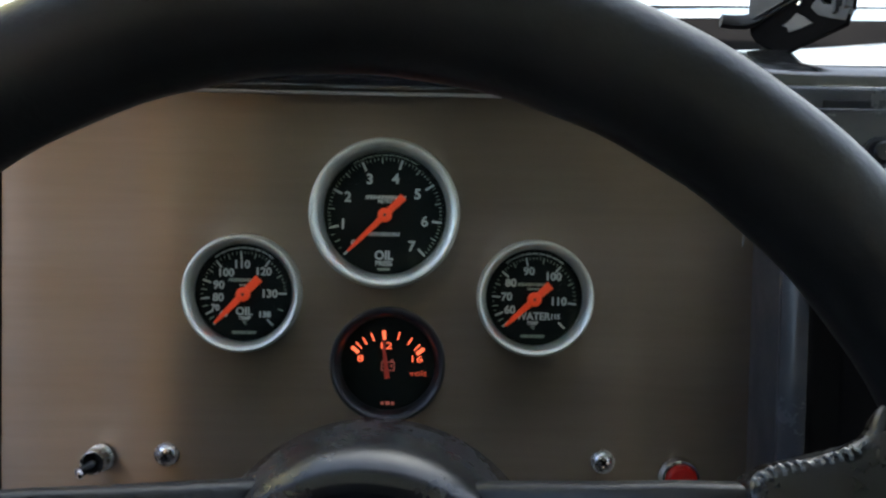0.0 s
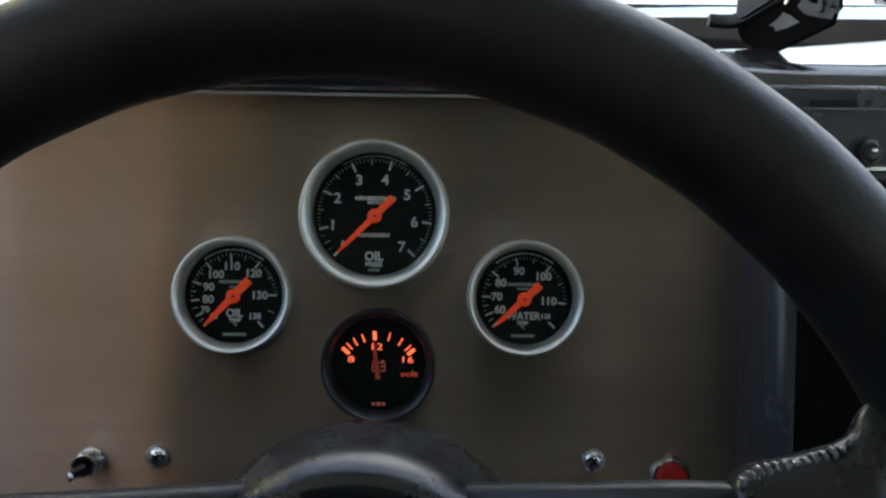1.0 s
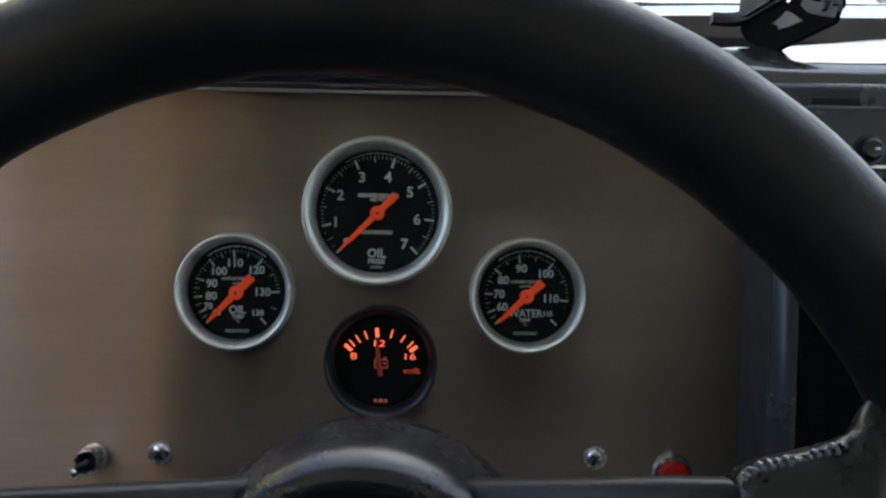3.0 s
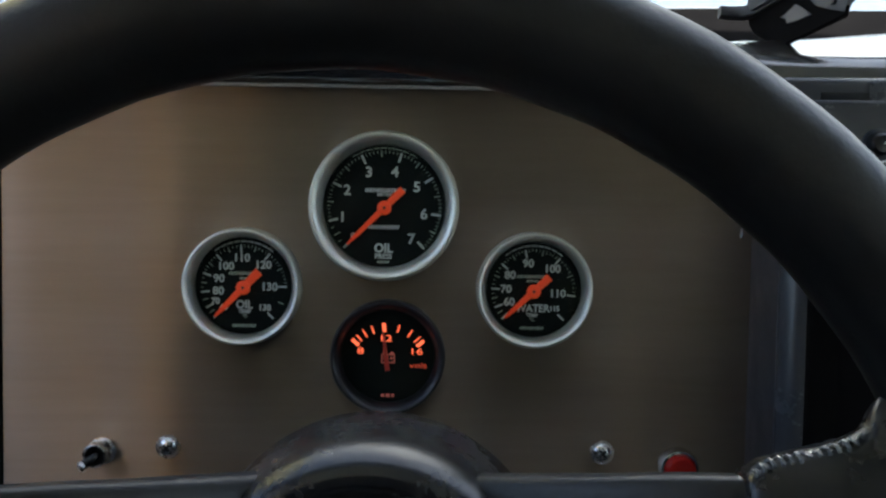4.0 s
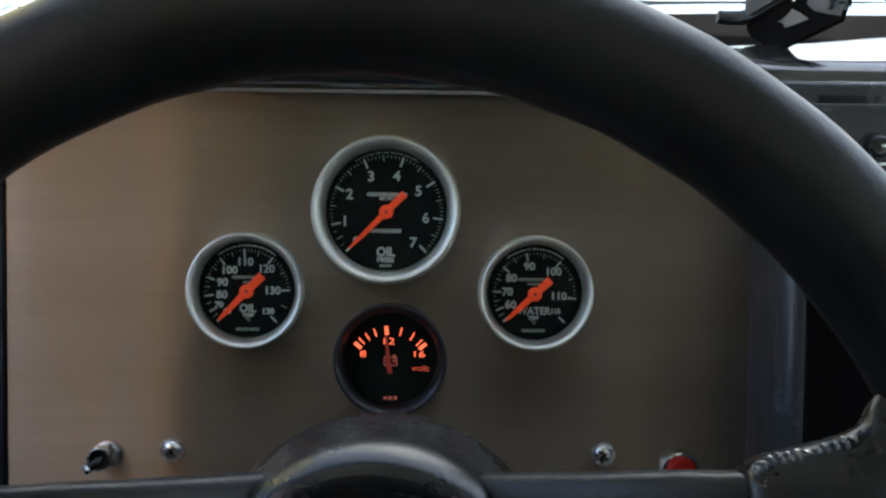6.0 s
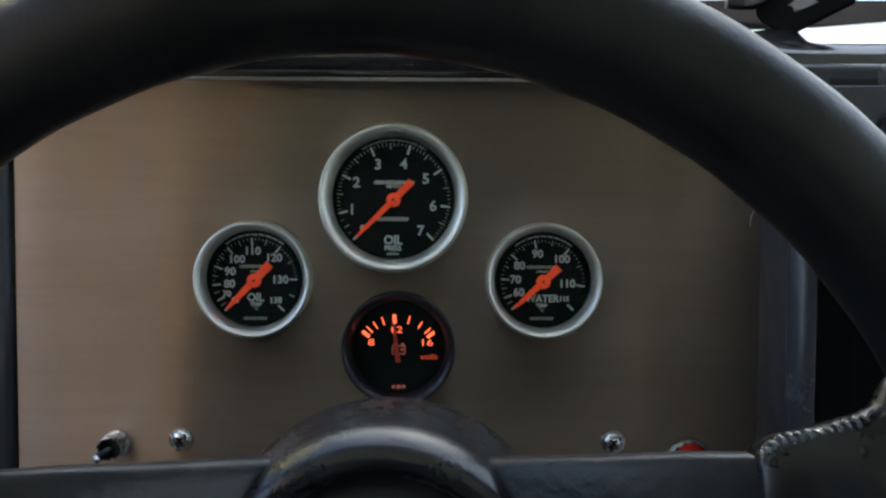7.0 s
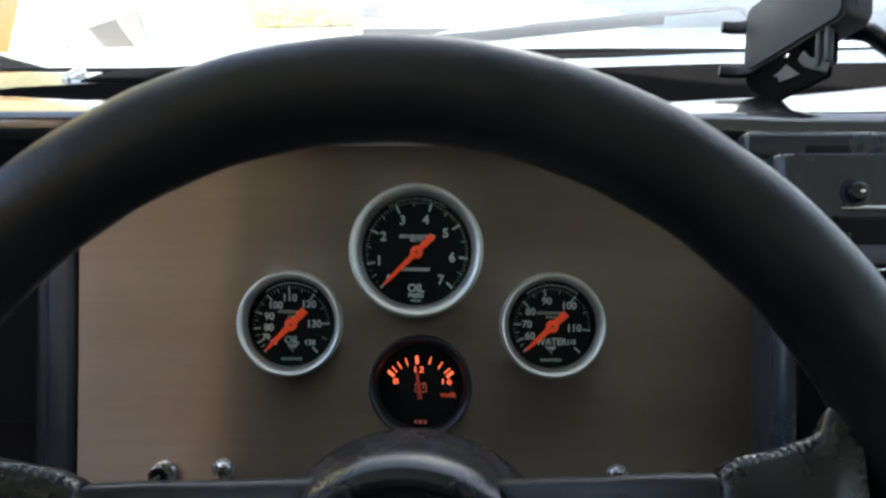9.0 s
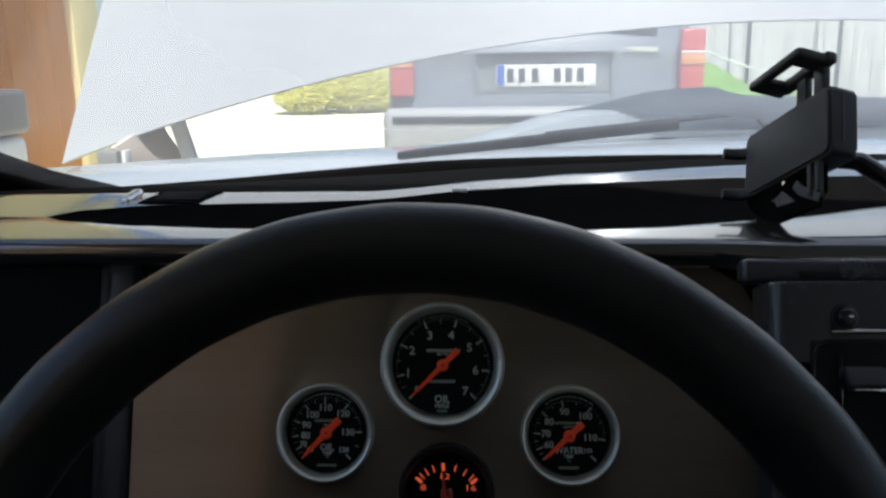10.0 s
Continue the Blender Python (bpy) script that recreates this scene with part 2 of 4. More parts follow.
def bevel(bm, geom_edges, width, segments=2):
    if width > 0:
        bmesh.ops.bevel(bm, geom=geom_edges, offset=width, segments=segments, profile=0.5, affect="EDGES", clamp_overlap=True)


def box(bm, c, s, r=0.0, seg=2, m=None):
    """A box about c with sides s and edges rounded by r."""
    made = bmesh.new()
    bmesh.ops.create_cube(made, size=1.0)
    for v in made.verts:
        v.co = Vector((v.co.x * s[0], v.co.y * s[1], v.co.z * s[2]))
    bevel(made, made.edges[:], r, seg)
    for v in made.verts:
        v.co += Vector(c)
    if m is not None:
        bmesh.ops.transform(made, matrix=m, verts=made.verts)
    return merge(bm, made)


def merge(bm, other):
    me = bpy.data.meshes.new("scratch")
    other.to_mesh(me)
    other.free()
    bm.from_mesh(me)
    bpy.data.meshes.remove(me)
    return bm


def boxed(c, s, r=0.0, seg=2, m=None):
    return box(bmesh.new(), c, s, r, seg, m)


def lathe(profile, n=64, bm=None, m=None):
    """A turned shape about z from (radius, height) pairs."""
    bm = bm or bmesh.new()
    rings = []
    for r, z in profile:
        if r < 1e-6:
            rings.append([bm.verts.new((0, 0, z))])
        else:
            rings.append([bm.verts.new((r * math.cos(2 * math.pi * k / n), r * math.sin(2 * math.pi * k / n), z)) for k in range(n)])
    for a, b in zip(rings, rings[1:]):
        for k in range(n):
            j = (k + 1) % n
            if len(a) == 1 and len(b) == 1:
                continue
            if len(a) == 1:
                bm.faces.new((a[0], b[k], b[j]))
            elif len(b) == 1:
                bm.faces.new((a[k], a[j], b[0]))
            else:
                bm.faces.new((a[k], a[j], b[j], b[k]))
    if m is not None:
        bmesh.ops.transform(bm, matrix=m, verts=bm.verts)
    return bm


def sweep(points, sizes, n=16, closed=False, bm=None, power=2.0, up=(0, 0, 1)):
    """A bar along points whose cross-section is a superellipse: sizes gives (half width, half height) for each point; height runs along up."""
    bm = bm or bmesh.new()
    pts, rings = [Vector(p) for p in points], []
    for i, p in enumerate(pts):
        a = pts[i - 1] if i or closed else p
        b = pts[(i + 1) % len(pts)] if i + 1 < len(pts) or closed else p
        d = (b - a).normalized()
        side = d.cross(Vector(up)).normalized()
        top = side.cross(d).normalized()
        w, h = sizes[i] if isinstance(sizes, list) else sizes
        ring = []
        for k in range(n):
            c, s = math.cos(2 * math.pi * k / n), math.sin(2 * math.pi * k / n)
            e = 2.0 / power
            ring.append(bm.verts.new(p + side * (w * math.copysign(abs(c) ** e, c)) + top * (h * math.copysign(abs(s) ** e, s))))
        rings.append(ring)
    pairs = list(zip(rings, rings[1:])) + ([(rings[-1], rings[0])] if closed else [])
    for a, b in pairs:
        for k in range(n):
            j = (k + 1) % n
            bm.faces.new((a[k], a[j], b[j], b[k]))
    if not closed:
        bm.faces.new(rings[0][::-1])
        bm.faces.new(rings[-1])
    return bm


def sheet(rows, thick=0.0, bm=None):
    """A skin through rows of points, given some thickness downwards along its normals."""
    bm = bm or bmesh.new()
    grid = [[bm.verts.new(p) for p in row] for row in rows]
    for a, b in zip(grid, grid[1:]):
        for k in range(len(a) - 1):
            bm.faces.new((a[k], a[k + 1], b[k + 1], b[k]))
    if thick:
        bmesh.ops.recalc_face_normals(bm, faces=bm.faces)
        bmesh.ops.solidify(bm, geom=bm.faces[:], thickness=thick)
    return bm


def prism(outline, z0, z1, r=0.0, m=None):
    """A flat plate with an outline in x, y between two heights."""
    bm = bmesh.new()
    low = [bm.verts.new((x, y, z0)) for x, y in outline]
    high = [bm.verts.new((x, y, z1)) for x, y in outline]
    bm.faces.new(low[::-1])
    bm.faces.new(high)
    for k in range(len(low)):
        j = (k + 1) % len(low)
        bm.faces.new((low[k], low[j], high[j], high[k]))
    if r:
        bevel(bm, [e for e in bm.edges if abs(e.verts[0].co.z - e.verts[1].co.z) < 1e-9], r)
    if m is not None:
        bmesh.ops.transform(bm, matrix=m, verts=bm.verts)
    return bm


def lettering(text, size, thick=0.0002, wide=1.0, bold=0.0, shear=0.0):
    """Letters about the origin in x, y."""
    curve = bpy.data.curves.new("scratch", "FONT")
    curve.body, curve.size, curve.extrude, curve.offset, curve.shear = text, size, thick, bold, shear
    curve.align_x, curve.align_y, curve.resolution_u = "CENTER", "CENTER", 3
    ob = new("scratch", curve)
    bpy.context.view_layer.update()
    me = bpy.data.meshes.new_from_object(ob.evaluated_get(bpy.context.evaluated_depsgraph_get()))
    bpy.data.objects.remove(ob)
    bm = bmesh.new()
    bm.from_mesh(me)
    bpy.data.meshes.remove(me)
    for v in bm.verts:
        v.co.x *= wide
    return bm


def moved(bm, m):
    bmesh.ops.transform(bm, matrix=m, verts=bm.verts)
    return bm


def on_dash(u, y, v, rx=90.0, ry=0.0, rz=0.0):
    """Pose on the dash: local x right, y up along it, z towards the driver."""
    return BASE @ pose(u, y, v, rx, ry, rz)


# ---- the car round the camera ----
CENTRE = 0.36                     # the car's middle, to the right of the driver
LIP, TOP = -0.003, HEIGHT + 0.073  # front edge of the dash top, and its height


def screen_y(x):
    return 0.47 - 0.45 * (x - CENTRE) ** 2


def screen_z(x):
    return 0.887 - 0.004 * min(1.0, max(0.0, x) / 0.35) - 0.006 * ease(0.0, 0.25, -x)


def ease(a, b, x):
    k = min(1.0, max(0.0, (x - a) / (b - a)))
    return k * k * (3 - 2 * k)


def along(x, stations):
    """A smooth run through (x, value) stations."""
    for (xa, a), (xb, b) in zip(stations, stations[1:]):
        if x <= xb:
            return a + (b - a) * ease(xa, xb, x) * 0.5 + (b - a) * 0.5 * min(1.0, max(0.0, (x - xa) / (xb - xa)))
    return stations[-1][1]


TRAY_FRONT = [(-0.262, 0.064), (-0.235, 0.048), (-0.19, 0.037), (-0.12, 0.028), (0.05, 0.020), (0.12, 0.030), (0.19, 0.049), (0.29, 0.090), (0.42, 0.10), (1.2, 0.10)]
TRAY_BACK = [(-0.262, 0.066), (-0.247, 0.089), (-0.21, 0.107), (-0.12, 0.116), (-0.06, 0.126), (0.01, 0.166), (0.09, 0.193), (0.22, 0.223), (0.40, 0.24), (1.2, 0.20)]
SHELF_BACK = [(-0.42, 0.150), (-0.30, 0.160), (-0.06, 0.164), (0.04, 0.224), (0.10, 0.252), (0.25, 0.302), (0.40, 0.33), (0.70, 0.30), (1.2, 0.20)]


RISE = 0.08   # how fast the shelf climbs towards the windscreen


def shelf_back(x):
    front = along(x, TRAY_BACK)
    return min(front + (along(x, SHELF_BACK) - front) / 1.55, screen_y(x) - 0.02)


def dash_rows():
    """The padded dash from its front foot over the lip, the tray and the rear shelf."""
    rows = []
    for k in range(200):
        x = -0.42 + 1.56 * k / 199
        y0, y1, y2 = along(x, TRAY_FRONT), along(x, TRAY_BACK), shelf_back(x)
        y1 = min(y1, y2 - 0.02)
        y0 = min(y0, y1 - 0.004)
        wide = y1 - y0
        tray = 0.20 * max(0.0, min(0.16, wide - 0.004)) * (1 - ease(0.95, 1.05, x))
        roll = 0.008 + 0.005 * ease(0.14, 0.20, x)   # the padded lip is fuller beyond the panel
        foot = TOP - 1.9 * roll
        row = [(x, 0.040, 0.70), (x, 0.036, 0.80), (x, 0.028, foot - 0.012), (x, 0.020, foot - 0.003), (x, roll, foot - 0.0005)]
        for a in range(11):
            t = math.pi * (-0.35 + 0.85 * a / 10)
            row.append((x, LIP + roll - roll * math.cos(t), TOP - roll + roll * math.sin(t)))
        crown = 0.0005 + 0.028 * (y0 - 0.008)
        row += [(x, 0.010 + (y0 - 0.013) * q, TOP + crown * (1 - (1 - q) ** 2.4)) for q in (0.2, 0.4, 0.6, 0.8)]
        row += [(x, y0 - 0.003, TOP + crown), (x, y0, TOP - 0.001 + crown)]
        row += [(x, y0 + 0.04 * wide, TOP - 0.6 * tray), (x, y0 + 0.10 * wide, TOP - tray)]
        for a in range(1, 9):
            s = a / 8
            row.append((x, y0 + (0.10 + 0.88 * s) * wide, TOP - tray * (1 - s ** 3)))
        row += [(x, y1, TOP + 0.0003), (x, y1 + 0.003, TOP + 0.0006)]
        for a in range(1, 8):
            s = a / 7
            row.append((x, y1 + 0.003 + (y2 - y1 - 0.003) * s, TOP + 0.0006 + RISE * (y2 - y1) * s))
        row += [(x, y2 + 0.003, TOP + 0.0005 + RISE * (y2 - y1)), (x, y2 + 0.005, TOP - 0.004)]
        rows.append(row)
    return rows


def build_shell():
    setting("dashboard", sheet(dash_rows(), 0.004), VINYL, "glossy black padded vinyl dashboard top with a shallow tray", "dashboard", 50)
    rows = []
    for k in range(61):
        x = -0.41 + 1.54 * k / 60
        rows.append([(x, screen_y(x) + 0.002 - 0.55 * s + 0.02 * math.sin(math.pi * s), screen_z(x) + 0.45 * s) for s in [0.022 + 0.978 * a / 8 for a in range(9)]])
    lining = []
    for k in range(120):
        x = -0.258 + 1.25 * k / 119
        y0, y1 = along(x, TRAY_FRONT), min(along(x, TRAY_BACK), shelf_back(x) - 0.02)
        wide = max(0.002, y1 - y0)
        tray = 0.20 * max(0.0, min(0.16, wide - 0.004)) * (1 - ease(0.95, 1.05, x))
        row = [(x, y0 + 0.003, TOP - 0.3 * tray + 0.0006), (x, y0 + 0.04 * wide + 0.001, TOP - 0.6 * tray + 0.0008), (x, y0 + 0.10 * wide, TOP - tray + 0.0008)]
        row += [(x, y0 + (0.10 + 0.88 * s) * wide, TOP - tray * (1 - s ** 3) + 0.0008) for s in [a / 8 for a in range(1, 9)]]
        lining.append(row + [(x, y1 - 0.001, TOP + 0.0010)])
    setting("tray_lining", sheet(lining), MATT, "dull black grained lining of the dashboard tray", "tray")
    trim = thing("tray_trim", pose(0, 0, 0), "thin bright metal trim along the back of the dashboard tray", "trim")
    run = [(x, along(x, TRAY_BACK) - 0.001, TOP + 0.0012) for x in [0.008 + 0.25 * k / 24 for k in range(25)]]
    part("strip", sweep(run, (0.0012, 0.0010), 8), CHROME, trim)
    part("end_clip", boxed((run[0][0] - 0.004, run[0][1] - 0.001, TOP + 0.0014), (0.012, 0.005, 0.0030), 0.0010), PLATE, trim, "small white end clip")
    gap = []
    for k in range(61):
        x = -0.42 + 1.56 * k / 60
        ya, yb = shelf_back(x) + 0.004, screen_y(x) - 0.002
        za = TOP + RISE * (ya - along(x, TRAY_BACK))
        gap.append([(x, ya, TOP - 0.006), (x, ya + 0.002, za)] + [(x, ya + 0.002 + (yb - ya - 0.002) * s, za + (screen_z(x) - za) * s ** 2) for s in (0.25, 0.5, 0.75, 1.0)])
    setting("windscreen_ledge", sheet(gap, 0.003), MATT, "dull black ledge between dashboard shelf and windscreen", "ledge")
    vent = thing("demister_vent", pose(-0.194, 0.129, TOP + 0.0012, 4.5), "small black demister vent in the dashboard shelf", "vent")
    part("frame", prism([(-0.026, -0.016), (0.014, -0.016), (0.024, 0.019), (-0.020, 0.019)], -0.003, 0.0022, 0.0008), MATT, vent)
    for k in range(4):
        part("slat", boxed((0.0, -0.009 + 0.006 * k, 0.0026), (0.032, 0.003, 0.0012), 0.0004), OPENING_SHADE, vent)
    # a chrome piece made up to give the bright glint on the shelf
    clip = thing("dash_glint", pose(-0.2285, 0.125, TOP + 0.0016), "small bright metal piece, added for a glint beside the demister vent", "clip")
    part("glint_body", boxed((0, 0, 0.0025), (0.008, 0.018, 0.006), 0.0024, 3, pose(0, 0, 0, 14, 0, -16)), CHROME, clip)
    glass = setting("windscreen", sheet(rows), SCREEN, "clear curved windscreen glass in black rubber seal", "windscreen")
    glass.visible_shadow = False
    edge = [(-0.41 + 1.54 * k / 60, screen_y(-0.41 + 1.54 * k / 60) - 0.008, screen_z(-0.41 + 1.54 * k / 60) + 0.004) for k in range(61)]
    setting("windscreen_seal", sweep(edge, (0.011, 0.008), 10), MATT, "black rubber seal along the foot of the windscreen", "seal")
    for name, sgn in (("pillar_left", -1), ("pillar_right", 1)):
        pts = [(CENTRE + sgn * dx, y, z) for dx, y, z in ((0.640, 0.295, 0.872), (0.680, 0.268, 0.885), (0.715, 0.240, 0.898), (0.745, 0.205, 0.918), (0.772, 0.140, 0.965), (0.765, -0.07, 1.16), (0.715, -0.33, 1.37))]
        setting(name, sweep(pts, [(0.010, 0.008), (0.013, 0.011), (0.016, 0.014), (0.020, 0.016), (0.024, 0.020), (0.03, 0.026), (0.04, 0.03)], 14), MATT, "black windscreen pillar", "pillar")
    # doors with window openings, roof, rear, floor and front bulkhead
    for name, x in (("door_left", -0.44), ("door_right", 1.16)):
        bm = bmesh.new()
        box(bm, (x, -0.85, 0.56), (0.06, 2.3, 0.66), 0.01)
        box(bm, (x, -0.95, 1.335), (0.03, 1.7, 0.02), 0.004)
        for y, w in ((-0.62, 0.12), (-1.96, 0.10)):
            box(bm, (x, y, 1.08), (0.055, w, 0.40), 0.005)
        setting(name, bm, TRIM, "dark grey trimmed car side with open window spaces", "door")
    setting("ceiling", boxed((CENTRE, -1.04, 1.37), (1.62, 1.94, 0.04), 0.01), HEADLINER, "pale grey cloth car headliner", "ceiling")
    # added on this side only, to cut sky and brown the panel's reflection
    for name, x in (("tint_strip_left", -0.435),):
        setting(name, boxed((x, -1.04, 1.305), (0.075, 1.92, 0.08), 0.02, 3), TINT_STRIP, "unseen brown strip above the left window, added to tint reflections", "roof rail")
    setting("wall_rear", boxed((CENTRE, -2.02, 0.79), (1.62, 0.05, 1.13), 0.01), REAR, "grey brown cloth rear panel of the car", "wall")
    # added out of view so that rim and panel reflect something dark
    setting("reflection_blocker", boxed((-0.03, -0.62, 0.69), (0.46, 0.05, 0.87), 0.03, 3), CARPET, "unseen dark block behind the driver, added to darken reflections", "wall")
    setting("floor", boxed((CENTRE, -0.75, 0.235), (1.62, 2.55, 0.04), 0.005), CARPET, "dark carpeted car floor", "floor")
    # added out of view: gives the steel panel's left end its tan reflection
    setting("tan_reflector", boxed((-1.98, -4.4, 1.8), (0.12, 4.0, 3.6), 0.01), TAN, "unseen tan wall beside the car, added to tint the panel reflections", "wall")
    setting("under_dash", boxed((CENTRE, 0.062, 0.50), (1.60, 0.03, 0.52), 0.004), BLACK, "black lower dashboard panel", "panel")
    setting("undertray", boxed((CENTRE, 1.06, 0.26), (1.50, 1.08, 0.03), 0.004), BLACK, "black undertray of the engine bay", "undertray")
    setting("bulkhead", boxed((CENTRE, 0.50, 0.54), (1.52, 0.04, 0.60), 0.005), BLACK, "black bulkhead behind the dashboard", "bulkhead")


def bend(x):
    """Bends the steel sheet to steer its reflections: slight waves, passenger end forward."""
    d = max(0.0, x - 0.120)
    return 0.165 * (d - 0.005 * (1 - math.exp(-d / 0.005))) + 0.00022 * math.sin(x * 110.0 + 0.8) + 0.00028 * math.sin(x * 63.0 + 1.0) - 0.0006


def build_panel():
    t = thing("instrument_board", on_dash(0, 0, 0), "brushed steel instrument panel set in the dashboard", "instrument panel")
    bm, cols = bmesh.new(), []
    for k in range(90):
        x = -0.1805 + 0.3560 * k / 89
        top = along(x, [(-0.1805, 0.030), (-0.167, 0.047), (-0.150, 0.0555), (0.150, 0.0555), (0.166, 0.047), (0.1755, 0.030)])
        z = bend(x)
        cols.append([bm.verts.new((x, -0.175, z - 0.003))] + [bm.verts.new((x, -0.175 + (top + 0.175) * j / 6, z)) for j in range(7)] + [bm.verts.new((x, top, z - 0.003))])
    for p, q in zip(cols, cols[1:]):
        for j in range(len(p) - 1):
            bm.faces.new((p[j], q[j], q[j + 1], p[j + 1]))
    uv = bm.loops.layers.uv.new("grain")   # the brushing runs across, so gloss spreads up and down
    for f in bm.faces:
        for loop in f.loops:
            loop[uv].uv = (loop.vert.co.y, -loop.vert.co.x)
    part("plate", bm, STEEL, t)
    # white paint on the metal edge takes the place of its highlight
    part("top_edge", boxed((0, 0.0564, 0.0004), (0.302, 0.0014, 0.0045), 0.0006, 3), PLATE, t, "cut edge of the steel plate, painted white for its shine")
    tab = sweep([(0.1674, -0.0120, 0.0016 + bend(0.1674)), (0.1674, -0.0068, 0.0020 + bend(0.1674)), (0.1688, -0.0048, 0.0022 + bend(0.1688)), (0.1706, -0.0050, 0.0020 + bend(0.1706)), (0.1710, -0.0085, 0.0016 + bend(0.1710))], (0.0005, 0.0005), 10)
    part("corner_tab", tab, GREY_PRIMER, t, "small bright bent tab at the edge")
    surround = thing("instrument_surround", on_dash(0, 0, 0), "dark grey blue plastic surround beside the steel panel", "surround")
    for x0, x1, d, name in ((-0.1965, -0.1820, 0.004, "cheek"), (-0.207, -0.1972, -0.006, "side_wall")):
        part(name, boxed(((x0 + x1) / 2, -0.06, d - 0.03), (x1 - x0, 0.24, 0.06), 0.003, 3), DASH_SIDE if name == "cheek" else BLACK, surround)
    part("backing", boxed((0, -0.06, -0.016), (0.36, 0.27, 0.012), 0.002), BLACK, surround)


# ---- dials ----
def polar(r, degrees):
    return Vector((r * math.cos(radians(degrees)), r * math.sin(radians(degrees)), 0))


def tick(bm, r0, r1, w, degrees, z):
    c = (r0 + r1) / 2
    return box(bm, (0, 0, 0), (r1 - r0, w, 0.0002), 0, 1, Matrix.Translation(polar(c, degrees) + Vector((0, 0, z))) @ pose(0, 0, 0, 0, 0, degrees))


def between(marks, k, parts):
    return [marks[k] + (marks[k + 1] - marks[k]) * j / parts for j in range(1, parts)]


def dial_shell(name, at, r, rim, label, bezel_material, face_r, deep=0.0018, front=0.0098, lift=0.0008):
    """A gauge: a turned bezel proud of the panel, a sunken face and its glass. lift: the bezel sits a hair high on its can."""
    t = thing(name, on_dash(at[0], 0, at[1]), label, "gauge", "gauges in the steel panel")
    e = r - face_r
    part("bezel", lathe([(r - 0.0015, 0.0001), (r, 0.0006), (r, front * 0.60), (r - e * 0.03, front * 0.78), (r - e * 0.10, front * 0.91), (r - e * 0.20, front * 0.985), (r - e * 0.30, front), (r - e * 0.40, front * 0.985), (r - e * 0.52, front * 0.93), (r - e * 0.66, front * 0.82),
                         (r - e * 0.80, front * 0.62), (face_r + 0.0006, deep + 0.0022), (face_r, deep + 0.0010), (face_r, deep - 0.001)], 96, m=Matrix.Translation((0, lift, 0))), bezel_material, t, rim)
    part("dial_face", lathe([(face_r + 0.0010, deep - 0.0012), (face_r + 0.0010, deep - 0.0008), (0, deep - 0.0008)], 72), DIAL, t)
    glass = part("glass", lathe([(face_r + 0.0010, deep + 0.0026), (face_r * 0.6, deep + 0.0029), (0, deep + 0.0030)], 48, m=Matrix.Translation((0, lift, 0))), GLASS, t, "clear domed glass")
    glass.visible_shadow = False
    return t


def pointer(t, z, degrees, tip, tail, wide, hub, material, centre=(0, 0)):
    bm = prism([(-tail, -wide * 0.62), (-tail, wide * 0.62), (0, wide * 0.5), (tip * 0.75, wide * 0.32), (tip, wide * 0.14), (tip, -wide * 0.14), (tip * 0.75, -wide * 0.32), (0, -wide * 0.5)], 0, 0.0005, 0.0001)
    needle = part("needle", moved(bm, Matrix.Translation((centre[0], centre[1], z)) @ pose(0, 0, 0, 0, 0, degrees)), material, t, "tapered bright needle")
    if hub:
        part("hub_cap", lathe([(hub, 0), (hub, 0.0007), (hub * 0.85, 0.0010), (0, 0.0011)], 32, m=Matrix.Translation((centre[0], centre[1], z))), material, needle)
        part("hub_pin", lathe([(hub * 0.22, 0.0010), (hub * 0.2, 0.0013), (0, 0.0014)], 16, m=Matrix.Translation((centre[0], centre[1], z))), BLACK, needle)


def numerals(t, items, z, material, bold=0.00016):
    for text, x, y, size in items:
        part("numeral", moved(lettering(text, size * 0.97, 0.0001, 1.02, bold), Matrix.Translation((x, y, z))), material, t, "printed number " + text)


def words(t, items, z, material, name="wording"):
    for text, x, y, size in items:
        part(name, moved(lettering(text, size, 0.0001, 0.95, size * 0.028), Matrix.Translation((x, y, z))), material, t, "printed word " + text)


def bars(t, items, z, material, name="wording", lean=0.28):
    """Rows of short slanted bars of uneven width, for writing that stays unread."""
    for x, y, w, h, n in items:
        bm, rnd = bmesh.new(), random.Random(int(n * 7 + abs(y) * 1e5))
        widths = [rnd.uniform(0.7, 1.3) for k in range(n)]
        step, at = w / sum(widths), x - w / 2
        for k in range(n):
            bw, bh = widths[k] * step, h * (1.0 if k % 4 else 0.82)
            slant = Matrix.Identity(4)
            slant[0][1] = lean
            box(bm, (0, 0, 0), (bw * 0.70, bh, 0.0002), 0, 1, Matrix.Translation((at + bw / 2, y, z)) @ slant)
            at += bw
        part(name, bm, material, t, "row of small printed marks")


def arc_marks(t, r, a0, a1, n, w, h, z, material):
    bm = bmesh.new()
    for k in range(n):
        if k % 7 == 6:
            continue
        a = a0 + (a1 - a0) * k / (n - 1)
        box(bm, (0, 0, 0), (h, w, 0.0002), 0, 1, Matrix.Translation(polar(r, a) + Vector((0, 0, z))) @ pose(0, 0, 0, 0, 0, a))
    part("rim_marks", bm, material, t, "arc of tiny printed marks")


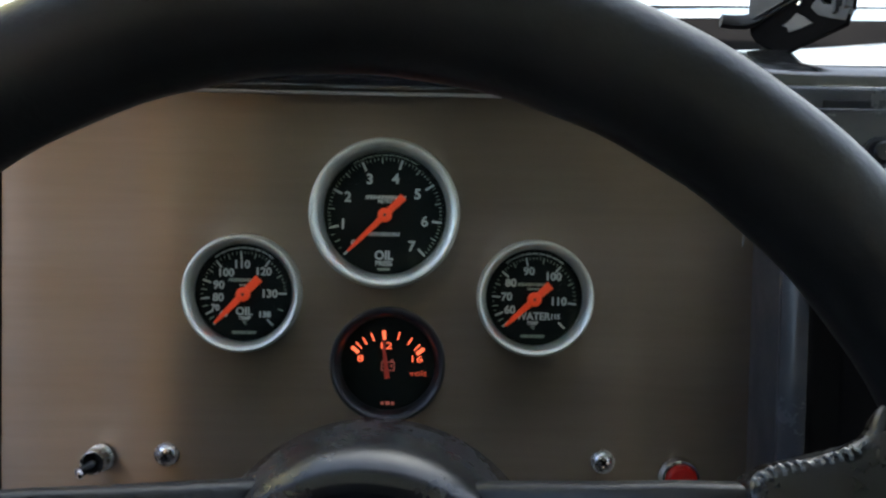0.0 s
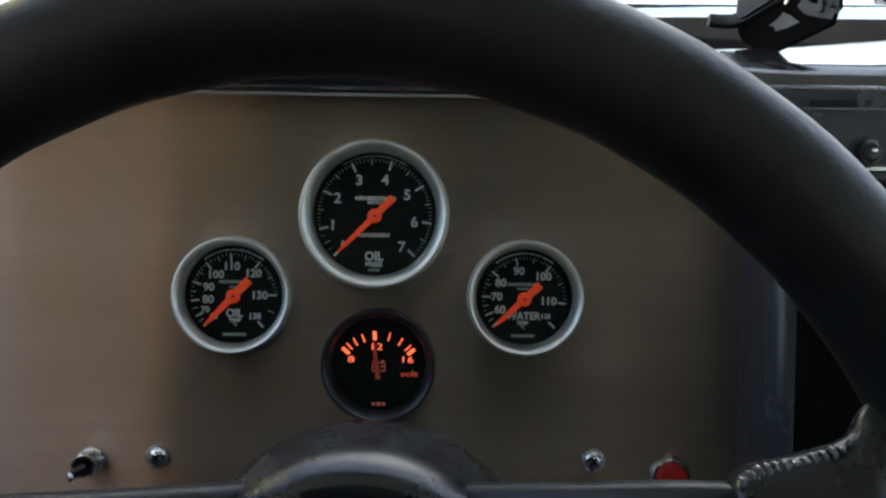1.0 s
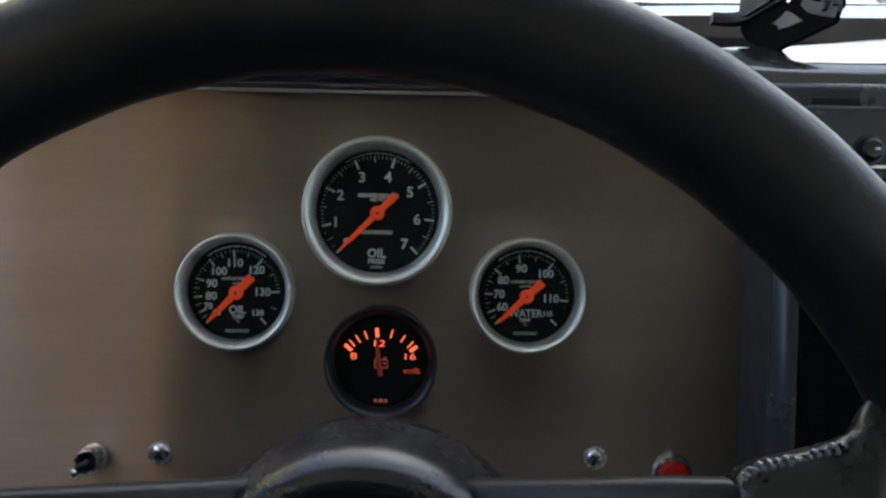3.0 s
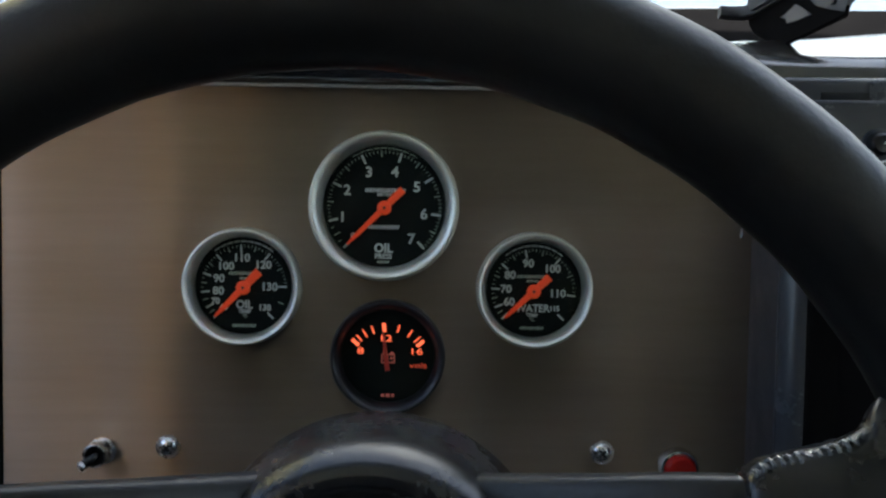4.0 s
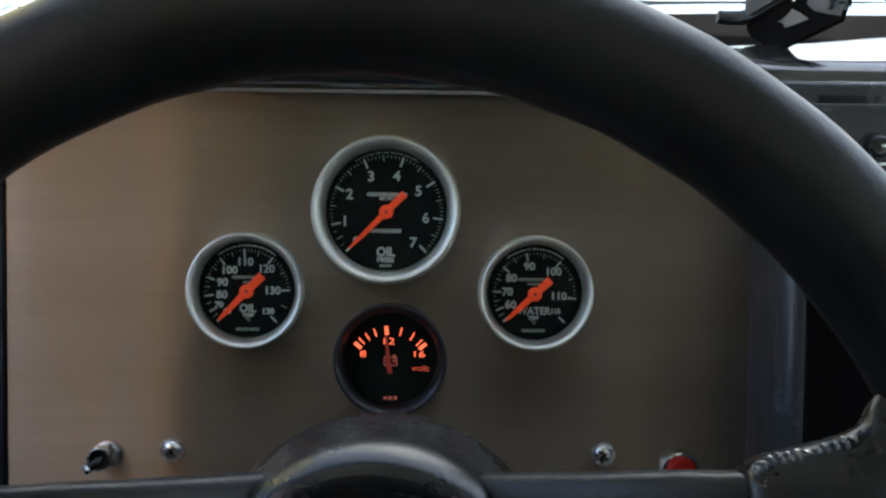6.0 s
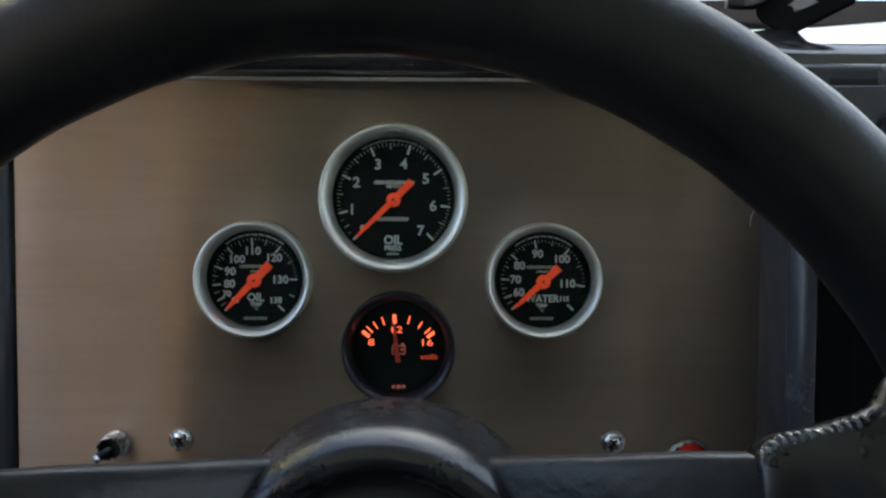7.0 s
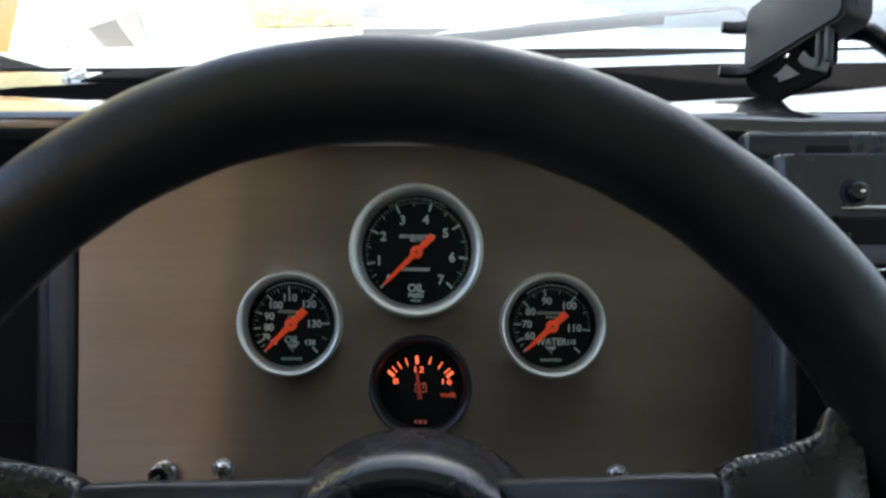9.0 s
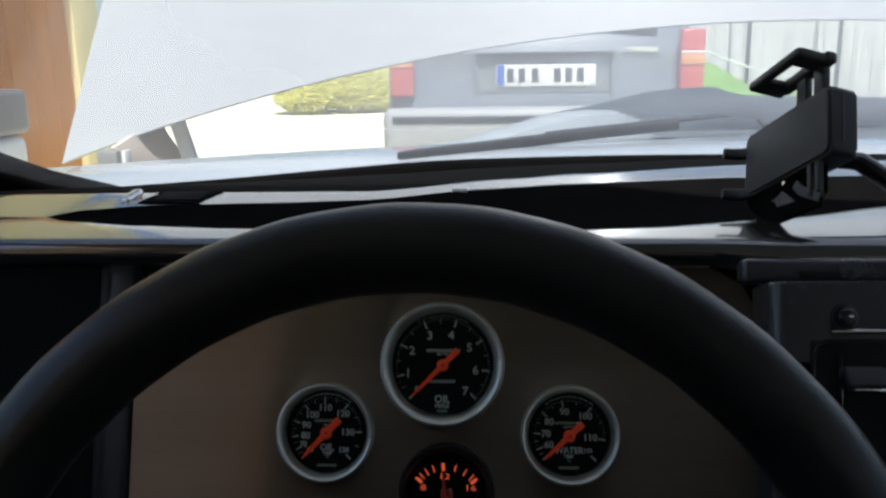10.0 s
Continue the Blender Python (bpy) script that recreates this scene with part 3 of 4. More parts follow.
def scale_marks(t, marks, parts, r1, long, mid, short, w, z, material):
    major, minor = bmesh.new(), bmesh.new()
    for a in marks:
        tick(major, r1 - long, r1, w, a, z)
    for k in range(len(marks) - 1):
        for j, a in enumerate(between(marks, k, parts[k])):
            half = parts[k] % 2 == 0 and j == parts[k] // 2 - 1
            tick(minor, r1 - (mid if half else short), r1, w * (0.50 if half else 0.30), a, z)
    part("main_marks", major, material, t)
    part("fine_marks", minor, PRINT_DIM, t)


PX = 0.000267   # metres on the dial faces for one unit of the layout below
z0 = 0.0013


def build_dials():
    u = PX
    # large oil pressure gauge
    t = dial_shell("oil_pressure_gauge", (0.0000, -0.0005), 0.0352, "satin aluminium bezel", "large round oil pressure gauge with satin aluminium bezel and orange needle", ALUMINIUM, 0.0290)
    marks = [225, 194, 154.5, 114, 73, 32.5, -7, -45]
    scale_marks(t, marks, [4] + [10] * 6, 101 * u, 17 * u, 11 * u, 5.5 * u, 3.8 * u, z0, PRINT)
    numerals(t, [("0", -55 * u, -51 * u, 16 * u), ("1", -74 * u, -18 * u, 26 * u), ("2", -66 * u, 30 * u, 26 * u), ("3", -28 * u, 62 * u, 26 * u), ("4", 18 * u, 63 * u, 26 * u),
                 ("5", 57 * u, 37 * u, 26 * u), ("6", 70 * u, -11 * u, 26 * u), ("7", 48 * u, -55 * u, 26 * u)], z0, PRINT)
    words(t, [("OIL", -1 * u, -72 * u, 22 * u), ("PRESS", -1 * u, -86 * u, 12.5 * u)], z0, PRINT)
    words(t, [("METRIC", 1 * u, 23.5 * u, 8.5 * u)], z0, PRINT)
    bars(t, [(1 * u, 31 * u, 72 * u, 7 * u, 17), (-1 * u, -34 * u, 55 * u, 7 * u, 14)], z0, PRINT, "maker_mark")
    bars(t, [(-1 * u, -96 * u, 22 * u, 5 * u, 5)], z0, PRINT_DIM)
    arc_marks(t, 105.5 * u, 122, 58, 64, 1.3 * u, 2.2 * u, z0, PRINT_DIM)
    pointer(t, 0.0026, 225, 92 * u, 46 * u, 11 * u, 12.5 * u, NEEDLE)
    # oil temperature gauge
    t = dial_shell("oil_temperature_gauge", (-0.0660, -0.0391), 0.0277, "satin aluminium bezel", "small round oil temperature gauge with satin aluminium bezel and orange needle", ALUMINIUM, 0.0231)
    marks = [226, 209, 187, 161, 130, 94, 53, 1.6, -46.5]
    scale_marks(t, marks, [2, 2, 4, 6, 6, 8, 10, 2], 76 * u, 15 * u, 10 * u, 5 * u, 3.2 * u, z0, PRINT)
    numerals(t, [("60", -35 * u, -36 * u, 14 * u), ("70", -50 * u, -25 * u, 15 * u), ("80", -45 * u, -7 * u, 20 * u), ("90", -44 * u, 15 * u, 20 * u), ("100", -32 * u, 37 * u, 20 * u), ("110", -4 * u, 52 * u, 20 * u),
                 ("120", 34 * u, 40 * u, 20 * u), ("130", 45 * u, 1 * u, 20 * u), ("138", 37 * u, -36 * u, 15 * u)], z0, PRINT)
    words(t, [("OIL", 1 * u, -31 * u, 20 * u), ("TEMP", 2 * u, -43 * u, 9.5 * u)], z0, PRINT)
    words(t, [("°C", 2 * u, -51 * u, 8 * u)], z0, PRINT_DIM)
    bars(t, [(1 * u, 25 * u, 56 * u, 6 * u, 16), (3 * u, 16 * u, 22 * u, 4 * u, 8), (1 * u, -68 * u, 42 * u, 5.5 * u, 14)], z0, PRINT_DIM, "maker_mark")
    arc_marks(t, 82 * u, 128, 52, 62, 1.2 * u, 3.0 * u, z0, PRINT)
    pointer(t, 0.0026, 226, 72 * u, 40 * u, 13 * u, 12.5 * u, NEEDLE)
    # water temperature gauge
    t = dial_shell("water_temperature_gauge", (0.0713, -0.0390), 0.0274, "satin aluminium bezel", "small round water temperature gauge with satin aluminium bezel and orange needle", ALUMINIUM, 0.0229)
    marks = [222, 203.5, 177, 140, 102, 52, -6, -43]
    scale_marks(t, marks, [2, 4, 6, 8, 10, 10, 1], 75 * u, 15 * u, 10 * u, 5 * u, 3.2 * u, z0, PRINT)
    numerals(t, [("60", -43 * u, -20 * u, 20 * u), ("70", -49 * u, 3 * u, 20 * u), ("80", -42 * u, 28 * u, 20 * u), ("90", -10 * u, 49 * u, 20 * u), ("100", 33 * u, 40 * u, 20 * u),
                 ("110", 43 * u, -4 * u, 20 * u), ("115", 38 * u, -31 * u, 12 * u)], z0, PRINT)
    words(t, [("WATER", -1 * u, -31 * u, 18.5 * u), ("TEMP", -2 * u, -43 * u, 9 * u)], z0, PRINT)
    words(t, [("°C", -2 * u, -51 * u, 8 * u)], z0, PRINT_DIM)
    bars(t, [(-2 * u, 26 * u, 56 * u, 6 * u, 16), (-2 * u, 18 * u, 22 * u, 4 * u, 8), (-2 * u, -66 * u, 42 * u, 5.5 * u, 14)], z0, PRINT_DIM, "maker_mark")
    arc_marks(t, 81 * u, 128, 52, 62, 1.2 * u, 2.8 * u, z0, PRINT)
    pointer(t, 0.0026, 223, 70 * u, 38 * u, 12 * u, 12.5 * u, NEEDLE)
    # voltmeter
    t = dial_shell("voltmeter", (0.0026, -0.0711), 0.0272, "gloss black bezel", "round black voltmeter with gloss black bezel and glowing orange scale", BEZEL_BLACK, 0.0222, 0.0018, 0.0085, 0.0003)
    px, py = -1 * u, -22 * u
    bold, fine = bmesh.new(), bmesh.new()
    for a in (141, 95, 38):
        tick(bold, 66 * u, 82 * u, 6.2 * u, a, 0)
    for a in (133, 123, 111, 75, 58, 45):
        tick(fine, 67 * u, 82 * u, 2.3 * u, a, 0)
    m = Matrix.Translation((px, py, z0))
    part("main_marks", moved(bold, m), LIT, t, "glowing orange scale marks")
    part("fine_marks", moved(fine, m), LIT, t, "glowing orange scale marks")
    for text, x, y in (("8", -49, 9), ("12", -5, 32), ("16", 50, 9)):
        part("numeral", moved(lettering(text, 16.5 * u, 0.0001, 1.55, -0.00003), Matrix.Translation((x * u, y * u, z0))), LIT, t, "glowing orange number " + text)
    part("wording", moved(lettering("volt", 15.5 * u, 0.0001, 1.32, -0.00005), Matrix.Translation((54 * u, -16 * u, z0))), LIT_DIM, t, "dim red printed word volt")
    bars(t, [(0, -70 * u, 26 * u, 6 * u, 3)], z0, LIT_FAINT, "maker_mark", 0.0)
    bm = bmesh.new()
    for c, s in (((0, 6.5), (24, 2)), ((0, -8), (24, 2)), ((-11, -1), (2, 16)), ((11, -1), (2, 16)), ((-7, 9), (5, 4)), ((7, 9), (5, 4)), ((6, 0), (6, 1.6)), ((6, 0), (1.6, 6)), ((-6, 0), (6, 1.6))):
        box(bm, (c[0] * u, (c[1] - 3) * u, z0), (s[0] * u, s[1] * u, 0.0002))
    part("battery_symbol", bm, LIT_FAINT, t, "faint red battery outline symbol")
    pointer(t, 0.0022, 97, 68 * u, 3 * u, 8 * u, 0, NEEDLE_RED, (px, py))


def build_panel_hardware():
    def screw(u, v):
        t = thing("panel_screw", on_dash(u, 0, v), "zinc plated cross head screw with washer in the steel panel", "screw", "panel screws")
        part("washer", lathe([(0.0026, 0.0001), (0.0057, 0.0001), (0.0058, 0.0010), (0.0055, 0.0016), (0.0049, 0.0016), (0.0042, 0.0008), (0.0026, 0.0008)], 40), ZINC, t, "cupped washer")
        bm = lathe([(0.0046, 0.0006), (0.0046, 0.0014), (0.0043, 0.0022), (0.0034, 0.0030), (0.0020, 0.0034), (0, 0.0035)], 40)
        part("head", bm, ZINC, t)
        slot = bmesh.new()
        for a in (42, 132):
            box(slot, (0, 0, 0.0033), (0.0044, 0.0012, 0.0007), 0, 1, pose(0, 0, 0, 0, 0, a))
        # solid near-black cross in place of a shaded recess
        part("cross_slot", slot, OPENING_SHADE, t, "near-black cross for the shade in the recess")
    screw(-0.1018, -0.1160)
    screw(0.1059, -0.1163)
    t = thing("toggle_switch", on_dash(-0.1333, 0, -0.1184), "chrome toggle switch with hexagon nut in the steel panel", "switch")
    hexagon = [(0.0062 * math.cos(radians(60 * k + 10)), 0.0062 * math.sin(radians(60 * k + 10))) for k in range(6)]
    part("washer", lathe([(0.003, 0.0001), (0.0066, 0.0001), (0.0066, 0.0007), (0.003, 0.0007)], 40), ZINC, t)
    part("nut", prism(hexagon, 0.0007, 0.0040, 0.0006), ZINC, t)
    part("bushing", lathe([(0.0056, 0.0030), (0.0056, 0.0092), (0.0055, 0.0098), (0.0052, 0.0100), (0.0049, 0.0096), (0.0048, 0.004), (0, 0.004)], 40), ZINC, t, "threaded bright collar")
    # the collar's inner shade, put in as a near-black filling
    part("bore", lathe([(0.0048, 0.0090), (0.0024, 0.0070), (0, 0.0066)], 32), OPENING_SHADE, t, "near-black filling for the shade inside the collar")
    shaft = [(0, 0, 0.0060), (-0.0017, -0.0017, 0.0090), (-0.0046, -0.0040, 0.0114)]
    lever = part("lever", sweep(shaft, [(0.0022, 0.0022), (0.0023, 0.0023), (0.0022, 0.0022)], 16, up=(0, 1, 0)), BLACK_GLOSS, t, "short dark lever")
    knob = [(-0.0040, -0.0036, 0.0110), (-0.0046, -0.0040, 0.0116), (-0.0052, -0.0044, 0.0123), (-0.0057, -0.0047, 0.0128), (-0.0059, -0.0048, 0.0130)]
    part("lever_tip", sweep(knob, [(0.0018, 0.0018), (0.0027, 0.0027), (0.0028, 0.0028), (0.0021, 0.0021), (0.0006, 0.0006)], 16, up=(0, 1, 0)), ZINC, lever, "bright round lever end")
    t = thing("push_button", on_dash(0.1418, -bend(0.1418), -0.1225), "red push button in a chrome ring", "button")
    part("ring", lathe([(0.0075, 0.0001), (0.0098, 0.0001), (0.0098, 0.003), (0.0088, 0.0052), (0.0078, 0.0056), (0.0073, 0.005), (0.0073, 0.001)], 48), CHROME, t, "chrome ring")
    part("cap", lathe([(0.0071, 0.0005), (0.0071, 0.0085), (0.0064, 0.0100), (0.0040, 0.0108), (0, 0.0110)], 40), RED, t, "glossy red cap")


# ---- steering wheel ----
RIM, THICK = 0.1554, 0.0156


def build_wheel():
    t = thing("steering_wheel", BASE @ pose(0.0008, -0.2132, -0.1076, 82.9, 0, -0.9), "thick black leather steering wheel with two spokes and stitched sleeves", "steering wheel")
    n = 144
    rim = sweep([(RIM * math.cos(2 * math.pi * k / n), RIM * math.sin(2 * math.pi * k / n), 0) for k in range(n)],
                [(THICK * (1 + 0.010 * math.sin(k * 2 * math.pi / 4.5)), THICK * 0.97) for k in range(n)], 32, True)
    part("rim", rim, LEATHER, t, "thick grained leather rim")
    hub_at = Vector((0.0050, -0.0036, -0.0400))
    outline = [(0.0590, -0.035), (0.0581, -0.022), (0.0572, -0.012), (0.0562, -0.005), (0.0550, 0.0000), (0.0536, 0.0040), (0.0518, 0.0074), (0.0497, 0.0099), (0.0475, 0.0111), (0.0454, 0.0112),
               (0.0436, 0.0102), (0.0422, 0.0082), (0.0412, 0.0050), (0.0406, 0.001), (0.0402, -0.003)]
    hub = part("hub", lathe([(0.945 * r, z) for r, z in outline], 96, m=Matrix.Translation(hub_at)), HUB, t, "rounded worn black hub boss")
    part("horn_pad", lathe([(0.0382, -0.002), (0.034, 0.0015), (0.022, 0.0035), (0, 0.004)], 64, m=Matrix.Translation(hub_at)), BLACK, hub, "plain black centre pad")
    for sgn in (-1, 1):
        def at(x, y, z):
            return (0.0050 + sgn * x, y - (0.0060 * (x - 0.026) / 0.062 if sgn < 0 else 0.0), z)
        part("spoke", sweep([at(0.026, 0.0225, -0.0480), at(0.0345, 0.0235, -0.0400), at(0.060, 0.0270, -0.0235), at(0.077, 0.0298, -0.0115), at(0.0925, 0.0312, -0.0060)],
                            [(0.006, 0.0162)] * 4 + [(0.0055, 0.0158)], 24, power=5, up=(0, 1, 0)), SPOKE, t, "flat textured black spoke")
        reach = 1.0 if sgn > 0 else 1.50   # the boss sits a little to one side of the rim's middle
        high = [(0.0, 0.0470), (0.0011, 0.0482), (0.0050, 0.0508), (0.0109, 0.0524), (0.0166, 0.0541), (0.0224, 0.0566), (0.0254, 0.0586), (0.0267, 0.0607), (0.0276, 0.0630), (0.0292, 0.0655), (0.0329, 0.0672), (0.0359, 0.0684)]
        foot = [0.0150, 0.0145, 0.0130, 0.0100, 0.0055, 0.0000, -0.0046, -0.0083, -0.0120, -0.0184, -0.0258, -0.0313]
        drop = 0.0060 if sgn < 0 else 0.0
        bm, rings = bmesh.new(), []
        for (x, y), f in zip(high, foot):
            k = 1 - ease(0.0, 0.033, x)
            deep = 0.0080 + 0.003 * ease(0.008, 0.022, x) - 0.003 * ease(0.024, 0.033, x)
            square = 0.5 + 0.5 * ease(0.016, 0.028, x)
            if x == 0.0:
                deep *= 0.8
            ring = []
            for j in range(28):
                c, q = math.cos(2 * math.pi * j / 28), math.sin(2 * math.pi * j / 28)
                yy = (y + f) / 2 + (y - f) / 2 * math.copysign(abs(q) ** square, q)
                ring.append(bm.verts.new((0.0050 + sgn * (0.0885 + x * reach), yy - drop, deep * math.copysign(abs(c) ** (0.1 + square), c) - 0.0060 * k)))
            rings.append(ring)
        for p, q in zip(rings, rings[1:]):
            for j in range(28):
                bm.faces.new((p[j], p[(j + 1) % 28], q[(j + 1) % 28], q[j]))
        bm.faces.new(rings[0])
        sleeve = part("spoke_sleeve", bm, LEATHER_SLEEVE, t, "leather sleeve laced over the spoke end", 60)
        turns, coil, knots = 12, [], random.Random(5)
        swell = [knots.uniform(0.6, 1.5) for _ in range(turns + 1)]
        for j in range(turns * 8 + 1):
            d = 0.0014 + 0.0226 * j / (turns * 8)
            i = max(n for n in range(len(high) - 1) if high[n][0] <= d)
            u = (d - high[i][0]) / (high[i + 1][0] - high[i][0])
            y = high[i][1] + u * (high[i + 1][1] - high[i][1])
            a, g = 2 * math.pi * j / 8, swell[j // 8]
            coil.append(Vector((0.0050 + sgn * (0.0885 + d * reach), y - drop - 0.0008 + 0.0009 * g * math.cos(a), 0.0040 - 0.0060 * (1 - ease(0.0, 0.033, d)) + (0.0005 + 0.0008 * g) * math.sin(a))))
        lace = sweep(coil, [(0.00045 * swell[j // 8] ** 0.5, 0.00045 * swell[j // 8] ** 0.5) for j in range(len(coil))], 6, up=(0.1, 0.3, 1))
        part("lacing", lace, THREAD, sleeve, "twisted grey lacing thread")
    part("column", lathe([(0.03, -0.30), (0.03, -0.06), (0.036, -0.060), (0.040, -0.052)], 40, m=Matrix.Translation((0.0050, -0.0020, -0.020))), BLACK, t, "black steering column")


# ---- radio console and phone holder ----
def build_console():
    t = thing("radio_console", on_dash(0, 0, 0), "black plastic centre console with radio, knob and vent slot", "console")
    y0 = 0.074   # how far the face stands before the steel panel
    plan = [(0.546, 0.0), (0.546, y0)] + [(0.1690 - 0.0080 * math.sin(radians(a)), y0 - 0.0080 + 0.0080 * math.cos(radians(a))) for a in range(0, 91, 10)] + [(0.1612, y0 - 0.010), (0.27, y0 - 0.014), (0.285, 0.0)]
    bm = bmesh.new()
    low, high = [[bm.verts.new((x, v, z)) for x, z in plan] for v in (-0.19, 0.0432)]
    bm.faces.new(low)
    bm.faces.new(high[::-1])
    for k in range(len(plan)):
        j = (k + 1) % len(plan)
        bm.faces.new((low[k], low[j], high[j], high[k]))
    bevel(bm, [e for e in bm.edges if e.verts[0].co.y > 0.04 and e.verts[1].co.y > 0.04], 0.0022, 3)
    part("facia", bm, FACIA, t, "dark facia with rounded corner")
    # two black sheets over the facia stand in for its dark recess
    part("edge_shade", boxed((0.1775, -0.092, y0 - 0.0028), (0.0190, 0.196, 0.0080), 0.0030, 3), MATT, t, "dull black strip beside the radio, put on as shade")
    part("lower_shade", boxed((0.2410, -0.117, y0 - 0.0022), (0.1230, 0.146, 0.0080), 0.0030, 3), MATT, t, "dull black sheet below the radio, put on as shade")
    side = bmesh.new()
    low, high = [[side.verts.new((x, v, z)) for x, z in ((0.1610, y0 - 0.0085), (0.1640, 0.046), (0.1680, 0.024), (0.1735, 0.003), (0.1760, -0.004), (0.1860, -0.004), (0.1800, 0.030), (0.1720, y0 - 0.0095))] for v in (-0.19, 0.0428)]
    for k in range(8):
        side.faces.new((low[k], low[(k + 1) % 8], high[(k + 1) % 8], high[k]))
    side.faces.new(low[::-1])
    side.faces.new(high)
    # facia plastic in another tone, which paints in how this side is lit
    part("side_wall", side, DASH_SIDE, t, "console side, toned blue grey for the light on it", 60)
    part("upper_strip", boxed((0.355, 0.0500, 0.043), (0.400, 0.0130, 0.014), 0.0035, 4), FACIA, t)
    # no real slot: its shade is a near-black strip on the face
    part("vent_slot", boxed((0.1925, 0.0480, 0.0502), (0.020, 0.0040, 0.0010), 0.0004), OPENING_SHADE, t, "narrow near-black strip for the shade in a slot")
    knob = part("knob", lathe([(0.0047, 0), (0.0047, 0.002), (0.0042, 0.0042), (0.0032, 0.0050), (0, 0.0052)], 40, m=Matrix.Translation((0.1935, 0.0264, y0))), BLACK_GLOSS, t, "small round black knob")
    part("collar", lathe([(0.0047, 0.0001), (0.0062, 0.0001), (0.0062, 0.001), (0.0050, 0.0014)], 40, m=Matrix.Translation((0.1935, 0.0264, y0))), DASH_SIDE, knob)
    part("pointer", boxed((0.1946, 0.0266, y0 + 0.0051), (0.0022, 0.0010, 0.0005), 0.0002), ZINC, knob)
    part("chrome_strip", sweep([(0.187, 0.0196, y0 + 0.0004), (0.30, 0.0196, y0 + 0.0004), (0.40, 0.0196, y0 + 0.0004)], (0.0012, 0.0012), 12, up=(0, 1, 0)), CHROME, t, "thin bright chrome strip")
    # a solid block, coloured near-black as the shade of an opening
    radio = part("radio", boxed((0.275, -0.014, y0 + 0.0006), (0.196, 0.060, 0.004), 0.0025, 3), OPENING_SHADE, t, "near-black block for the shade in the radio opening")
    part("rim_edge", sweep([(0.1775, -0.042, y0 + 0.002), (0.1775, 0.006, y0 + 0.002), (0.1795, 0.0125, y0 + 0.002), (0.185, 0.0150, y0 + 0.002)], (0.0013, 0.0013), 8), BLACK_GLOSS, radio, "rounded edge of the opening")
    part("inner_edge", boxed((0.1890, -0.006, y0 + 0.0032), (0.0022, 0.030, 0.0030), 0.0006), BLACK_GLOSS, radio)
    for x in (0.2000, 0.2240):
        key = part("key", boxed((0, 0, 0), (0.0190, 0.0115, 0.0050), 0.0014, 3, pose(x, -0.0020, y0 + 0.0055, -38)), BLACK, radio, "slanted black key")
        part("key_edge", boxed((x, -0.0068, y0 + 0.0098), (0.0150, 0.0010, 0.0008), 0.0003), ZINC, key)
    part("display", boxed((0.300, 0.006, y0 + 0.0030), (0.10, 0.012, 0.001), 0.0003), CAR_GLASS, radio)


